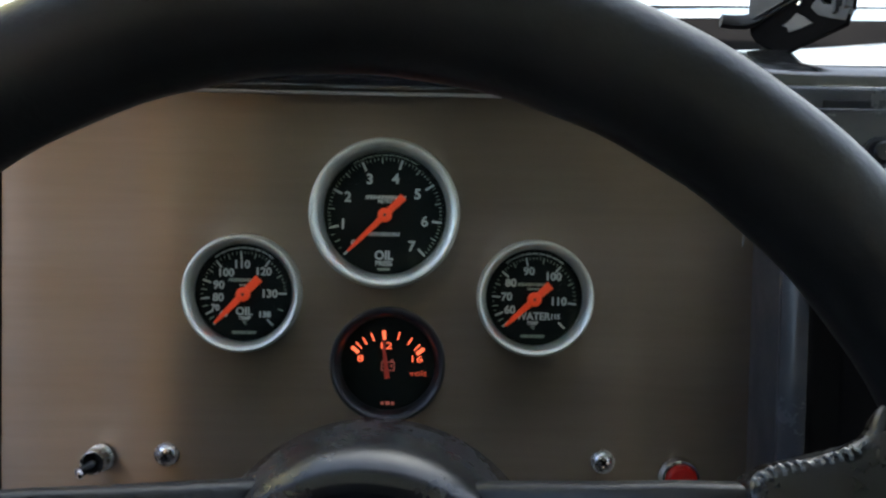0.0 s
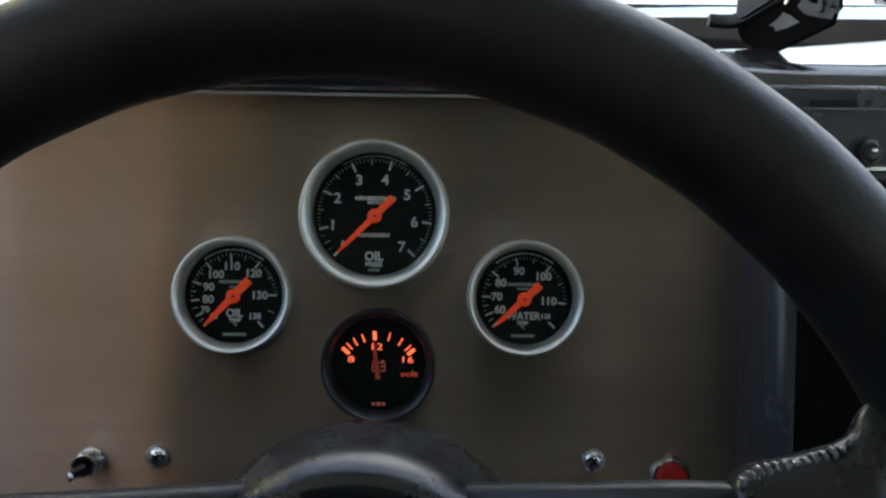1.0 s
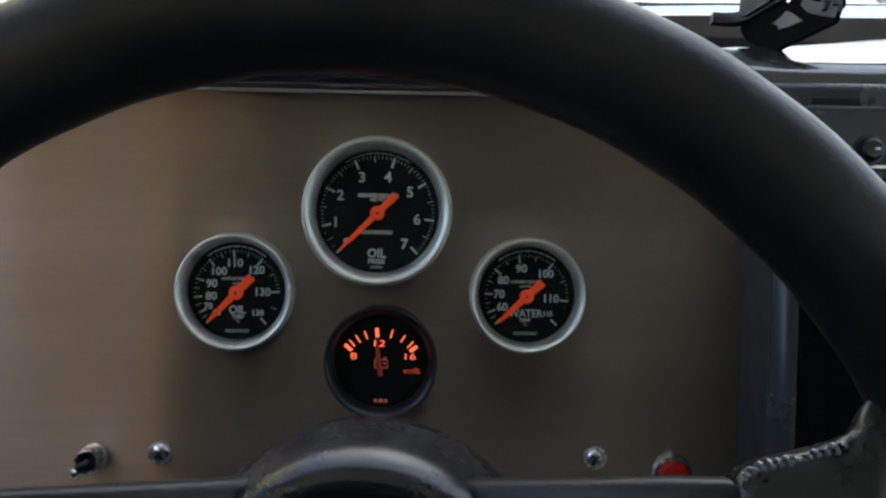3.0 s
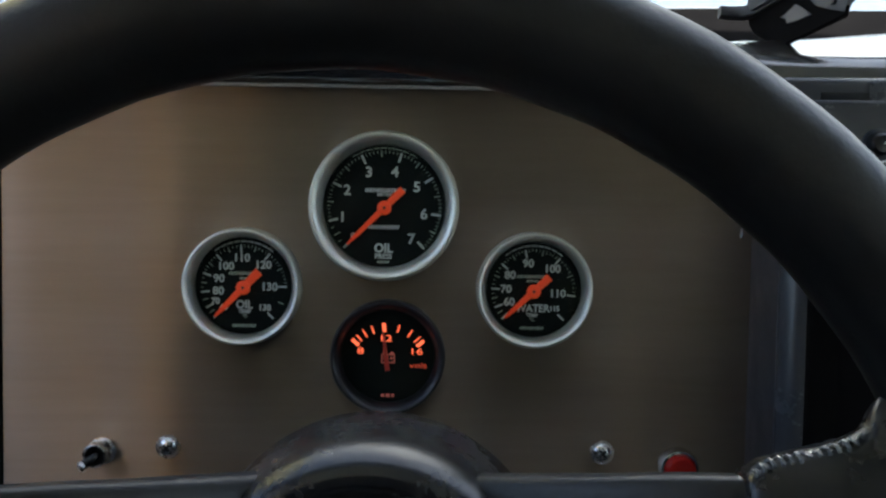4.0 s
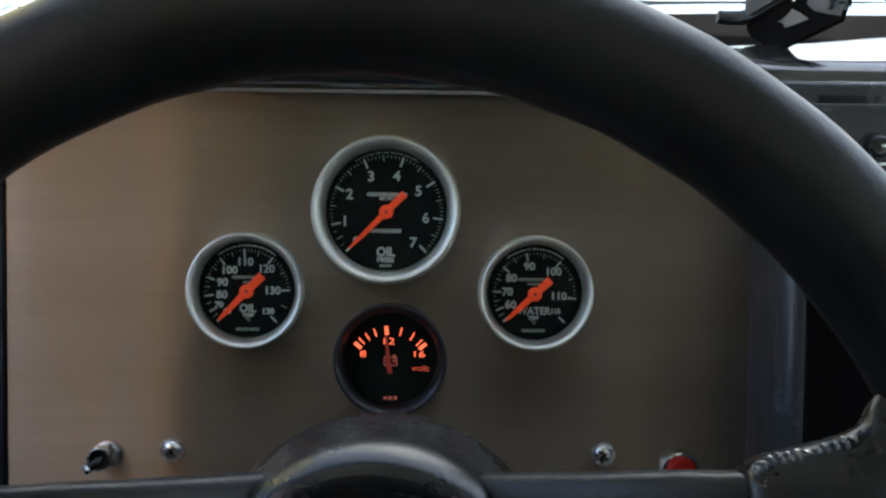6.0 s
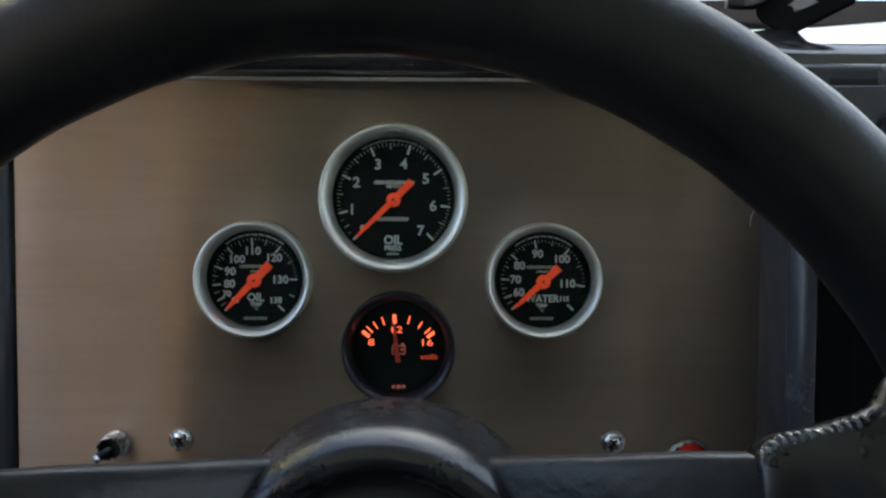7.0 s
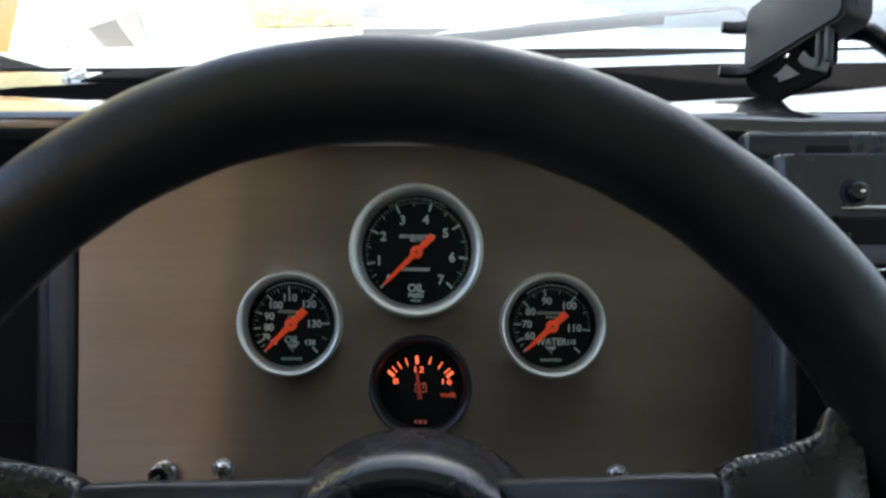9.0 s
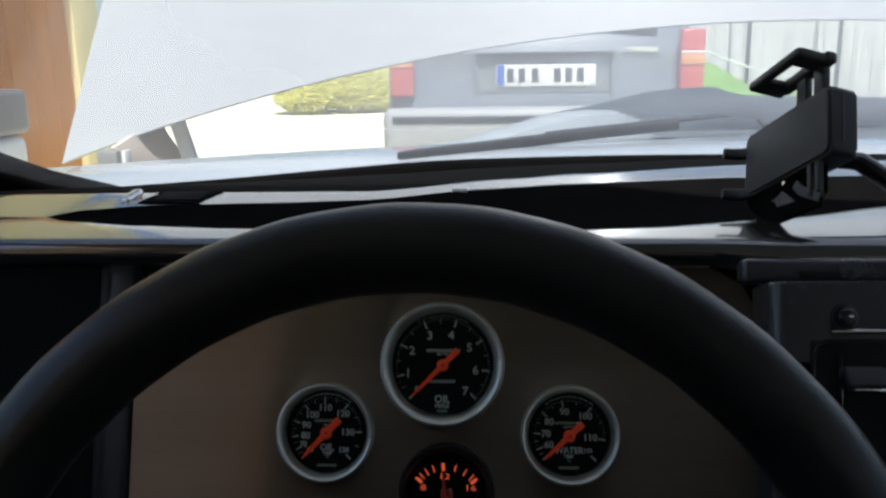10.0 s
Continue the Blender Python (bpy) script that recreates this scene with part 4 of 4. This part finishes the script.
def build_phone_holder():
    # the cradle leans on the dash; local x along the plate, -y out of its face, z across it
    t = thing("phone_holder", pose(0.1978, 0.0480, 0.949, -14.9, -26.7, -72.4), "black plastic phone holder cradle standing on the dashboard", "phone holder")
    corner = [(0.0045 * math.cos(radians(a)), 0.0045 * math.sin(radians(a))) for a in range(0, 91, 18)]
    out = []
    for sx, sz, turn in ((1, 1, 0), (-1, 1, 90), (-1, -1, 180), (1, -1, 270)):
        for x, y in corner:
            c, q = math.cos(radians(turn)), math.sin(radians(turn))
            out.append((sx * 0.0360 + x * c - y * q, sz * 0.0160 + x * q + y * c))
    back = part("back_plate", prism(out, -0.016, -0.0012, 0.0012, pose(0, 0, 0, 90)), BLACK, t, "thick back plate with rounded corners")
    small = [(x * 0.955, y * 0.93) for x, y in out]
    part("face", prism(small, -0.0012, 0.0008, 0.0005, pose(0, 0, 0, 90)), SLATE, back, "smooth dark grey face")
    for y in (0.0075,):
        part("rib", boxed((0.0404, y, 0.001), (0.0012, 0.0014, 0.028), 0.0004), SLATE, back)
    for x in (0.0135, 0.0290):
        part("slide_bar", boxed((x, 0.003, 0.028), (0.0085, 0.005, 0.022), 0.0010), DASH_SIDE, t)
    for x in (0.0205, 0.0270):
        part("slide_bar", boxed((x, 0.003, -0.029), (0.0030, 0.004, 0.018), 0.0008), SLATE, t)
    jaw = bmesh.new()
    box(jaw, (0.0125, -0.0150, 0.0375), (0.047, 0.0060, 0.0060), 0.0022, 3)
    box(jaw, (0.0165, 0.0025, 0.0380), (0.045, 0.0075, 0.0070), 0.0022, 3)
    box(jaw, (-0.0045, -0.0065, 0.0375), (0.013, 0.0220, 0.0060), 0.0022, 3)
    box(jaw, (0.0310, -0.0065, 0.0375), (0.013, 0.0220, 0.0060), 0.0022, 3)
    part("top_jaw", jaw, BLACK, t, "open clamp jaw")
    jaw_line = [(0.0060, -0.0180), (-0.0405, -0.0180), (-0.0428, -0.0205), (-0.0420, -0.0245), (-0.0385, -0.0290), (-0.0295, -0.0358), (-0.0205, -0.0413), (-0.0130, -0.0452), (-0.0118, -0.0456),
                (0.0266, -0.0462), (0.0278, -0.0455), (0.0286, -0.0420), (0.0270, -0.0411), (0.0100, -0.0318), (0.0050, -0.0260)]
    low, rings = bmesh.new(), []
    for y, k in ((0.0030, 0.96), (0.0042, 1.0), (0.0090, 0.70)):   # hollow behind its front edge
        rings.append([low.verts.new((x * (0.5 + 0.5 * k), y, -0.018 + (z + 0.018) * k)) for x, z in jaw_line])
    for p, q in zip(rings, rings[1:]):
        for j in range(len(p)):
            low.faces.new((p[j], p[(j + 1) % len(p)], q[(j + 1) % len(p)], q[j]))
    low.faces.new(rings[0][::-1])
    low.faces.new(rings[-1])
    part("bottom_jaw", low, MATT, t, "lower clamp jaw tapering to a point")
    part("jaw_back", boxed((0.0110, 0.0085, -0.0265), (0.028, 0.004, 0.020), 0.0012), MATT, t)
    # paler strip: the bright upper edge of the jaw put in as colour
    part("jaw_lip", sweep([(0.0056, 0.0040, -0.0262), (0.0103, 0.0040, -0.0316), (0.0180, 0.0040, -0.0361), (0.0278, 0.0040, -0.0412)], (0.0030, 0.0013), 10, power=4, up=(0, 1, 0)), SLATE, t, "edge of the jaw, paler for its highlight")
    # uneven grey patch that paints a reflection onto the jaw's face
    patch = [(-0.0170, -0.0290), (-0.0135, -0.0298), (-0.0085, -0.0285), (-0.0060, -0.0268), (-0.0012, -0.0303), (0.0060, -0.0368), (-0.0025, -0.0362), (-0.0110, -0.0348), (-0.0118, -0.0318)]
    part("jaw_sheen", prism(patch, -0.0034, -0.0026, 0.0002, pose(0, 0, 0, 90)), DASH_SIDE, t, "grey patch painted for a reflection on the jaw")
    # bright dot set where the jaw's rounded corner has its highlight
    part("glint", lathe([(0.0014, 0.0), (0.0013, 0.0008), (0, 0.0011)], 16, m=pose(-0.0040, 0.0028, -0.0225, 90)), ZINC, t, "small bright dot painted for the corner highlight")
    for z in (0.0100, -0.0176):
        part("side_arm", sweep([(-0.034, 0.004, z), (-0.0425, 0.000, z), (-0.0462, -0.006, z), (-0.0476, -0.0110, z)], [(0.0030, 0.0036), (0.0028, 0.0034), (0.0026, 0.0032), (0.0025, 0.0030)], 16, power=5), BLACK, t)
    inv = t.matrix_world.inverted()
    arm = [inv @ Vector(p) for p in ((0.222, 0.052, 0.940), (0.240, 0.046, 0.939), (0.262, 0.040, 0.924), (0.285, 0.040, 0.909), (0.300, 0.042, 0.9052))]
    part("stem", sweep(arm, [(0.006, 0.005), (0.0065, 0.0055), (0.007, 0.006), (0.008, 0.006), (0.008, 0.004)], 16, up=tuple(inv.to_3x3() @ Vector((0, 0, 1)))), BLACK_GLOSS, t, "curved holder arm")


# ---- outside the windscreen ----
YARD = pose(0.028, -0.44, 0.03) @ pose(0, 0, 0, 0, 0, 0.785) @ pose(-0.028, 0.44, 0)   # the yard lies a little turned to the car


def build_outside():
    # scuttle, wings, engine bay, bonnet
    rows = []
    for k in range(41):
        x = -0.46 + 1.64 * k / 40
        y = screen_y(x)
        w = 0.05 + 0.14 * ease(-0.1, 0.6, x)
        rows.append([(x, y + 0.012, screen_z(x) + 0.004), (x, y + 0.03, 0.897), (x, y + 0.06, 0.901), (x, y + 0.06 + w, 0.903), (x, y + 0.075 + w, 0.895), (x, y + 0.08 + w, 0.80)])
    scuttle = setting("scuttle", sheet(rows, 0.003), COWL, "glossy pale grey scuttle panel below the windscreen", "scuttle")
    def wiper(x0, x1):
        t = thing("wiper", pose(0, 0, 0), "black windscreen wiper resting on the scuttle", "wiper", "wipers")

        def at(s, back, z):
            x = x0 + (x1 - x0) * s
            return (x, screen_y(x) + 0.033 + 0.10 * s - back, z + 0.028 * s)
        part("blade", sweep([at(k / 14, 0.0, 0.899) for k in range(11)], (0.004, 0.0065), 8), RUBBER, t)
        part("arm", sweep([at(k / 14, -0.006, 0.904) for k in range(5, 14)] + [at(1.0, -0.02, 0.876)], (0.004, 0.003), 8), BLACK, t)
    wiper(-0.07, 0.38)
    wiper(0.48, 0.98)
    t = thing("bonnet", pose(-0.009, 0, 0.004), "pale grey painted car bonnet standing open", "bonnet")
    rows = []
    for a in range(49):
        h = a / 48 * 0.95
        row = []
        for k in range(121):
            s = -1 + 2 * k / 120
            half = 0.965 - 0.16 * h
            x = 0.412 + s * half
            foot = 1.036 - 0.2 * (0.93 * s) ** 2
            up = h * (1 - 0.10 * s * s)
            row.append((x, 0.60 + 0.05 * s * s + 0.36 * up + 0.02 * h * h, foot + up * 0.94))
        rows.append(row)
    part("skin", sheet(rows, 0.004), WHITE_PAINT, t)
    for sgn in (-1, 1):
        part("hinge", sweep([(0.40 + sgn * 0.785, 0.66, 0.70), (0.40 + sgn * 0.805, 0.70, 0.80), (0.40 + sgn * 0.835, 0.655, 0.88), (0.40 + sgn * 0.843, 0.645, 0.905)], (0.006, 0.040), 10, power=5), HINGE, t, "beige grey steel bonnet hinge")
        part("stay", sweep([(0.40 + sgn * 0.748, 0.68, 0.72), (0.40 + sgn * 0.777, 0.68, 0.84), (0.40 + sgn * 0.800, 0.68, 0.925)], (0.004, 0.011), 10, power=5), PLATE, t, "pale painted bonnet stay")
        part("hinge_foot", boxed((0.40 + sgn * 0.868, 0.62, 0.86), (0.030, 0.03, 0.05), 0.006, 2), GREY_PRIMER, t)
        part("hinge_pin", boxed((0.40 + sgn * 0.838, 0.60, 0.868), (0.006, 0.02, 0.036), 0.002, 2), PLATE, t)
    for name, sgn in (("wing_left", -1), ("wing_right", 1)):
        x = CENTRE + sgn * 0.80
        rows = [[(x - sgn * 0.11, y, 0.70), (x - sgn * 0.10, y, 0.75 - 0.03 * (y - 0.4)), (x - sgn * 0.04, y, 0.762 - 0.03 * (y - 0.4)), (x, y, 0.74 - 0.03 * (y - 0.4)), (x + sgn * 0.02, y, 0.60), (x + sgn * 0.02, y, 0.35)] for y in (0.34, 0.6, 0.9, 1.2, 1.45, 1.56)]
        setting(name, sheet(rows, 0.003), WHITE_PAINT, "pale grey painted front wing", "wing")
    cover = thing("air_intake_cover", pose(0, 0, 0), "dusty grey blue plastic air intake cover behind the scuttle", "intake cover")
    crest = [(-0.16, 0.870), (-0.03, 0.897), (0.13, 0.932), (0.26, 0.954), (0.34, 0.957), (0.375, 0.945), (0.44, 0.941), (0.95, 0.930)]
    rows = []
    for k in range(56):
        x = -0.16 + 1.11 * k / 55
        y, z = screen_y(x) + 0.14 + 0.14 * ease(-0.1, 0.6, x), along(x, crest)
        rows.append([(x, y, 0.78), (x, y + 0.002, z - 0.03), (x, y + 0.010, z - 0.010), (x, y + 0.025, z - 0.002), (x, y + 0.050, z), (x, y + 0.075, z - 0.003), (x, y + 0.09, z - 0.015), (x, y + 0.095, 0.78)])
    part("cover", sheet(rows, 0.003), INTAKE, cover)
    t = thing("engine", pose(0.36, 1.02, 0.50), "dusty black engine with air filter housing in the open bay", "engine")
    part("block", boxed((0, 0, 0.08), (0.55, 0.42, 0.34), 0.03, 3), ENGINE, t)
    part("sump", boxed((0, 0, -0.155), (0.34, 0.30, 0.14), 0.02, 3), ENGINE, t)
    part("air_filter", lathe([(0.17, 0.25), (0.175, 0.27), (0.175, 0.32), (0.16, 0.335), (0.05, 0.34), (0, 0.345)], 48, m=pose(-0.10, 0.05, 0)), ENGINE, t)
    part("hose", sweep([(0.1, 0.1, 0.26), (0.25, 0.2, 0.30), (0.38, 0.26, 0.26), (0.5, 0.3, 0.20)], (0.03, 0.03), 14), RUBBER, t)
    setting("front_panel", boxed((CENTRE, 1.58, 0.50), (1.56, 0.05, 0.28), 0.015, 3), WHITE_PAINT, "pale grey painted front panel of the engine bay", "front panel")
    # ground
    setting("ground", boxed((0, 0, -0.02), (900, 900, 0.1)), SAND, "pale sandy gravel yard", "ground")
    setting("lawn", boxed((24.5, 60, 0.04), (44, 90, 0.03)), GRASS, "green lawn beyond the yard", "lawn")
    rows = []
    for k in range(41):
        x = 2.9 + 4.0 * k / 40
        h = 0.95 - 0.62 * ease(3.25, 4.7, x) - 0.1 * ease(4.7, 6.9, x)
        rows.append([(x, 9.8 + 0.35 * j, 0.03 + h * ease(0, 10, j) + 0.02 * math.sin(3.1 * x + j)) for j in range(11)])
    setting("grass_bank", moved(sheet(rows), YARD), GRASS, "bright green grass bank before the board fence", "grass bank")
    bin_ = thing("bin", YARD @ pose(-1.60, 2.05, 0), "white plastic bin with grey lid and red stripe beside the shed", "bin")
    part("body", boxed((0, 0, 0.38), (0.32, 0.24, 0.74), 0.03, 3), PLATE, bin_)
    part("lid", boxed((0, 0, 0.825), (0.34, 0.26, 0.14), 0.02, 3), BIN_LID, bin_, "grey lid")
    part("stripe", boxed((0, -0.121, 0.69), (0.30, 0.006, 0.035), 0.002), LAMP_RED, bin_, "red stripe")
    # wooden wall of the shed beside the car
    shed = thing("shed", YARD @ pose(-1.90, 0, 0), "brown varnished wooden shed with cream corner post", "shed")
    for k in range(13):
        y = 3.32 - 0.17 * k
        part("board", boxed((0.0, y, 0.77), (0.03, 0.166, 1.54), 0.004, 1), WOOD, shed)
    # above the view; added so the dash top reflects a pale yellow
    part("upper_wall", boxed((0.0, 2.3, 2.14), (0.04, 2.2, 1.19), 0.006), CREAM, shed, "unseen cream upper wall, added to tint the dash reflection")
    part("corner_post", boxed((0.0, 3.54, 1.35), (0.09, 0.26, 2.70), 0.01), CREAM, shed, "cream painted corner post")
    part("roof", boxed((-0.5, 2.4, 2.78), (1.3, 2.7, 0.08), 0.01), GREY_PRIMER, shed)


def build_parked_car():
    t = thing("parked_car", YARD @ pose(0.37, 3.95, 0), "dark blue grey estate car parked tail first", "car")
    prof = [(0.02, 0.42), (0.0, 0.55), (0.0, 0.74), (0.03, 0.80), (0.03, 1.00), (0.08, 1.06), (0.30, 1.40), (0.42, 1.44), (2.2, 1.43), (2.6, 1.38), (3.2, 0.98), (4.2, 0.90), (4.35, 0.7), (4.35, 0.40)]
    rows = []
    for s in (-0.83, -0.82, -0.78, -0.70, -0.35, 0, 0.35, 0.70, 0.78, 0.82, 0.83):
        edge = abs(s) / 0.83
        rows.append([(s * (1 - 0.16 * ease(0.95, 1.45, z)), y + 0.07 * edge ** 6, z - (0.03 * edge ** 4 if z > 0.9 else 0)) for y, z in prof])
    body = sheet(rows)
    part("body", body, CAR_GREY, t, "dark blue grey painted body", 30)
    part("flank", boxed((-0.815, 2.1, 0.72), (0.03, 4.1, 0.60), 0.012), CAR_GREY, t)
    part("flank", boxed((0.815, 2.1, 0.72), (0.03, 4.1, 0.60), 0.012), CAR_GREY, t)
    part("underside", boxed((0, 2.2, 0.36), (1.5, 3.9, 0.1), 0.02), BLACK, t)
    part("bumper", boxed((0, -0.03, 0.60), (1.70, 0.16, 0.24), 0.045, 4), BUMPER, t, "pale grey plastic rear bumper")
    part("bumper_strip", boxed((0, -0.112, 0.66), (1.60, 0.012, 0.035), 0.004), BLACK, t)
    w = math.atan2(0.22, 0.34)
    part("rear_window", boxed((0, 0, 0), (1.18, 0.012, 0.32), 0.005, 2, pose(0, 0.185, 1.225, -math.degrees(w))), CAR_GLASS, t, "dark rear window")
    recess = part("plate_recess", boxed((-0.01, 0.026, 0.885), (0.70, 0.02, 0.19), 0.006), CAR_GREY, t, "shaded number plate recess")
    part("recess_lip", boxed((-0.01, 0.005, 0.985), (0.72, 0.05, 0.018), 0.006), BLACK, recess)
    for x in (-0.365, 0.345):
        part("recess_side", boxed((x, 0.012, 0.885), (0.012, 0.03, 0.20), 0.004), CAR_GREY, recess)
    plate = part("number_plate", boxed((0.0, 0.008, 0.880), (0.52, 0.008, 0.112), 0.002), PLATE, t, "white number plate with blue band")
    part("band", boxed((-0.236, 0.003, 0.880), (0.040, 0.003, 0.104), 0.001), PLATE_BLUE, plate)
    for x in (-0.185, -0.125, -0.055, 0.06, 0.12, 0.18):
        part("bar", boxed((x, 0.003, 0.880), (0.034, 0.003, 0.070), 0.001), PLATE_INK, plate)
    for sgn in (-1, 1):
        lamp = part("tail_lamp", boxed((sgn * 0.755, 0.03, 0.940), (0.125, 0.07, 0.33), 0.014, 3), LAMP_RED, t, "upright red tail lamp")
        part("indicator", boxed((sgn * 0.755, -0.006, 0.953), (0.119, 0.012, 0.052), 0.003), LAMP_AMBER, lamp, "amber indicator lens")
        part("lens_seam", boxed((sgn * 0.755, -0.006, 0.988), (0.119, 0.010, 0.012), 0.002), PLATE, lamp, "pale seam of the lens")
    part("badge", boxed((0.50, 0.026, 1.005), (0.16, 0.006, 0.022), 0.002), ALUMINIUM, t, "small bright badge")
    for x in (-0.72, 0.72):
        for y in (0.85, 3.45):
            wheel = part("wheel", lathe([(0.0, -0.09), (0.20, -0.09), (0.29, -0.08), (0.31, -0.05), (0.31, 0.05), (0.29, 0.08), (0.20, 0.09), (0, 0.09)], 40, m=pose(x, y, 0.31, 0, 90, 0)), TYRE, t, "black tyre")
            part("rim", lathe([(0.19, 0.092), (0.18, 0.10), (0.05, 0.085), (0, 0.085)], 32, m=pose(x, y, 0.31, 0, 90 if x > 0 else -90, 0)), ALUMINIUM, wheel)


def leaf_cloud(name, parent, seed, n, place, material, size=0.05):
    """Many small bent leaves, each put by place(random)."""
    rnd, verts, faces = random.Random(seed), [], []
    for j in range(n):
        c = Vector(place(rnd))
        q = Euler((rnd.uniform(-0.1, 1.1), rnd.uniform(-0.6, 0.6), rnd.uniform(0, 6.28))).to_matrix()
        n0 = len(verts)
        for dx, dy in ((-size, 0), (0, -size * 0.5), (size * 1.2, 0), (0, size * 0.5)):
            verts.append(c + q @ Vector((dx, dy, 0.004 if dy else 0)))
        faces.append((n0, n0 + 1, n0 + 2, n0 + 3))
    me = bpy.data.meshes.new(name)
    me.from_pydata(verts, [], faces)
    me.materials.append(material)
    ob = tagged(new(name, me), kind="stuff")
    ob.parent = parent


def build_yard():
    fence = thing("board_fence", YARD @ pose(0, 0, 0), "pale weathered board fence beyond the yard", "fence")
    for k in range(69):
        part("board", boxed((3.31 + 0.16 * k, 13.6, 0.95), (0.156, 0.025, 1.90 + 0.02 * math.sin(k * 2.3)), 0.004, 1), FENCE, fence)
    for x in (4.21, 5.60, 7.0):
        post = thing("pole", YARD @ pose(x, 12.9, 0), "thin dark metal pole in front of the fence", "pole", "poles by the fence")
        part("tube", lathe([(0.0, 0.0), (0.035, 0.0), (0.035, 3.0), (0.0, 3.02)], 12), ENGINE, post)
    rope = thing("rope", YARD @ pose(0, 0, 0), "pale rope hanging slack before the board fence", "rope")
    part("strand", sweep([(3.0 + 1.9 * k / 12, 12.87, 1.33 - 0.72 * k / 12 - 0.10 * math.sin(math.pi * k / 12)) for k in range(13)], (0.020, 0.020), 8), PLATE, rope)
    part("peg", lathe([(0.02, 0.0), (0.02, 0.66), (0.0, 0.68)], 10, m=pose(4.9, 12.87, 0.0)), FENCE, rope)
    part("peg", lathe([(0.02, 0.0), (0.02, 1.36), (0.0, 1.38)], 10, m=pose(3.0, 12.87, 0.0)), FENCE, rope)
    for k, (x, y) in enumerate(((-3.15, 15.0), (-2.25, 15.3), (-1.45, 15.9))):
        shrub = thing("shrub", YARD @ pose(x, y, 0), "yellow green leafy shrub at the edge of the yard", "shrub", "shrubs beyond the yard")
        rnd, stems = random.Random(k), bmesh.new()
        for j in range(6):
            a, r = rnd.uniform(0, 6.28), rnd.uniform(0.15, 0.4)
            sweep([(0, 0, 0), (0.4 * r * math.cos(a), 0.4 * r * math.sin(a), 0.35), (r * math.cos(a), r * math.sin(a), 0.8)], [(0.015, 0.015), (0.010, 0.010), (0.004, 0.004)], 6, bm=stems)
        part("stems", stems, WOOD, shrub)

        def place(r):
            a, e, d = r.uniform(0, 6.28), r.uniform(-1.0, 1.5), r.uniform(0.2, 1.0) ** 0.5
            return (0.75 * d * math.cos(a) * math.cos(e), 0.75 * d * math.sin(a) * math.cos(e), max(0.03, 0.45 + 0.5 * d * math.sin(e)))
        leaf_cloud("leaves", shrub, k, 5200, place, LEAF)


build_shell()
build_panel()
build_dials()
build_panel_hardware()
build_wheel()
build_console()
build_phone_holder()
build_outside()
build_parked_car()
build_yard()
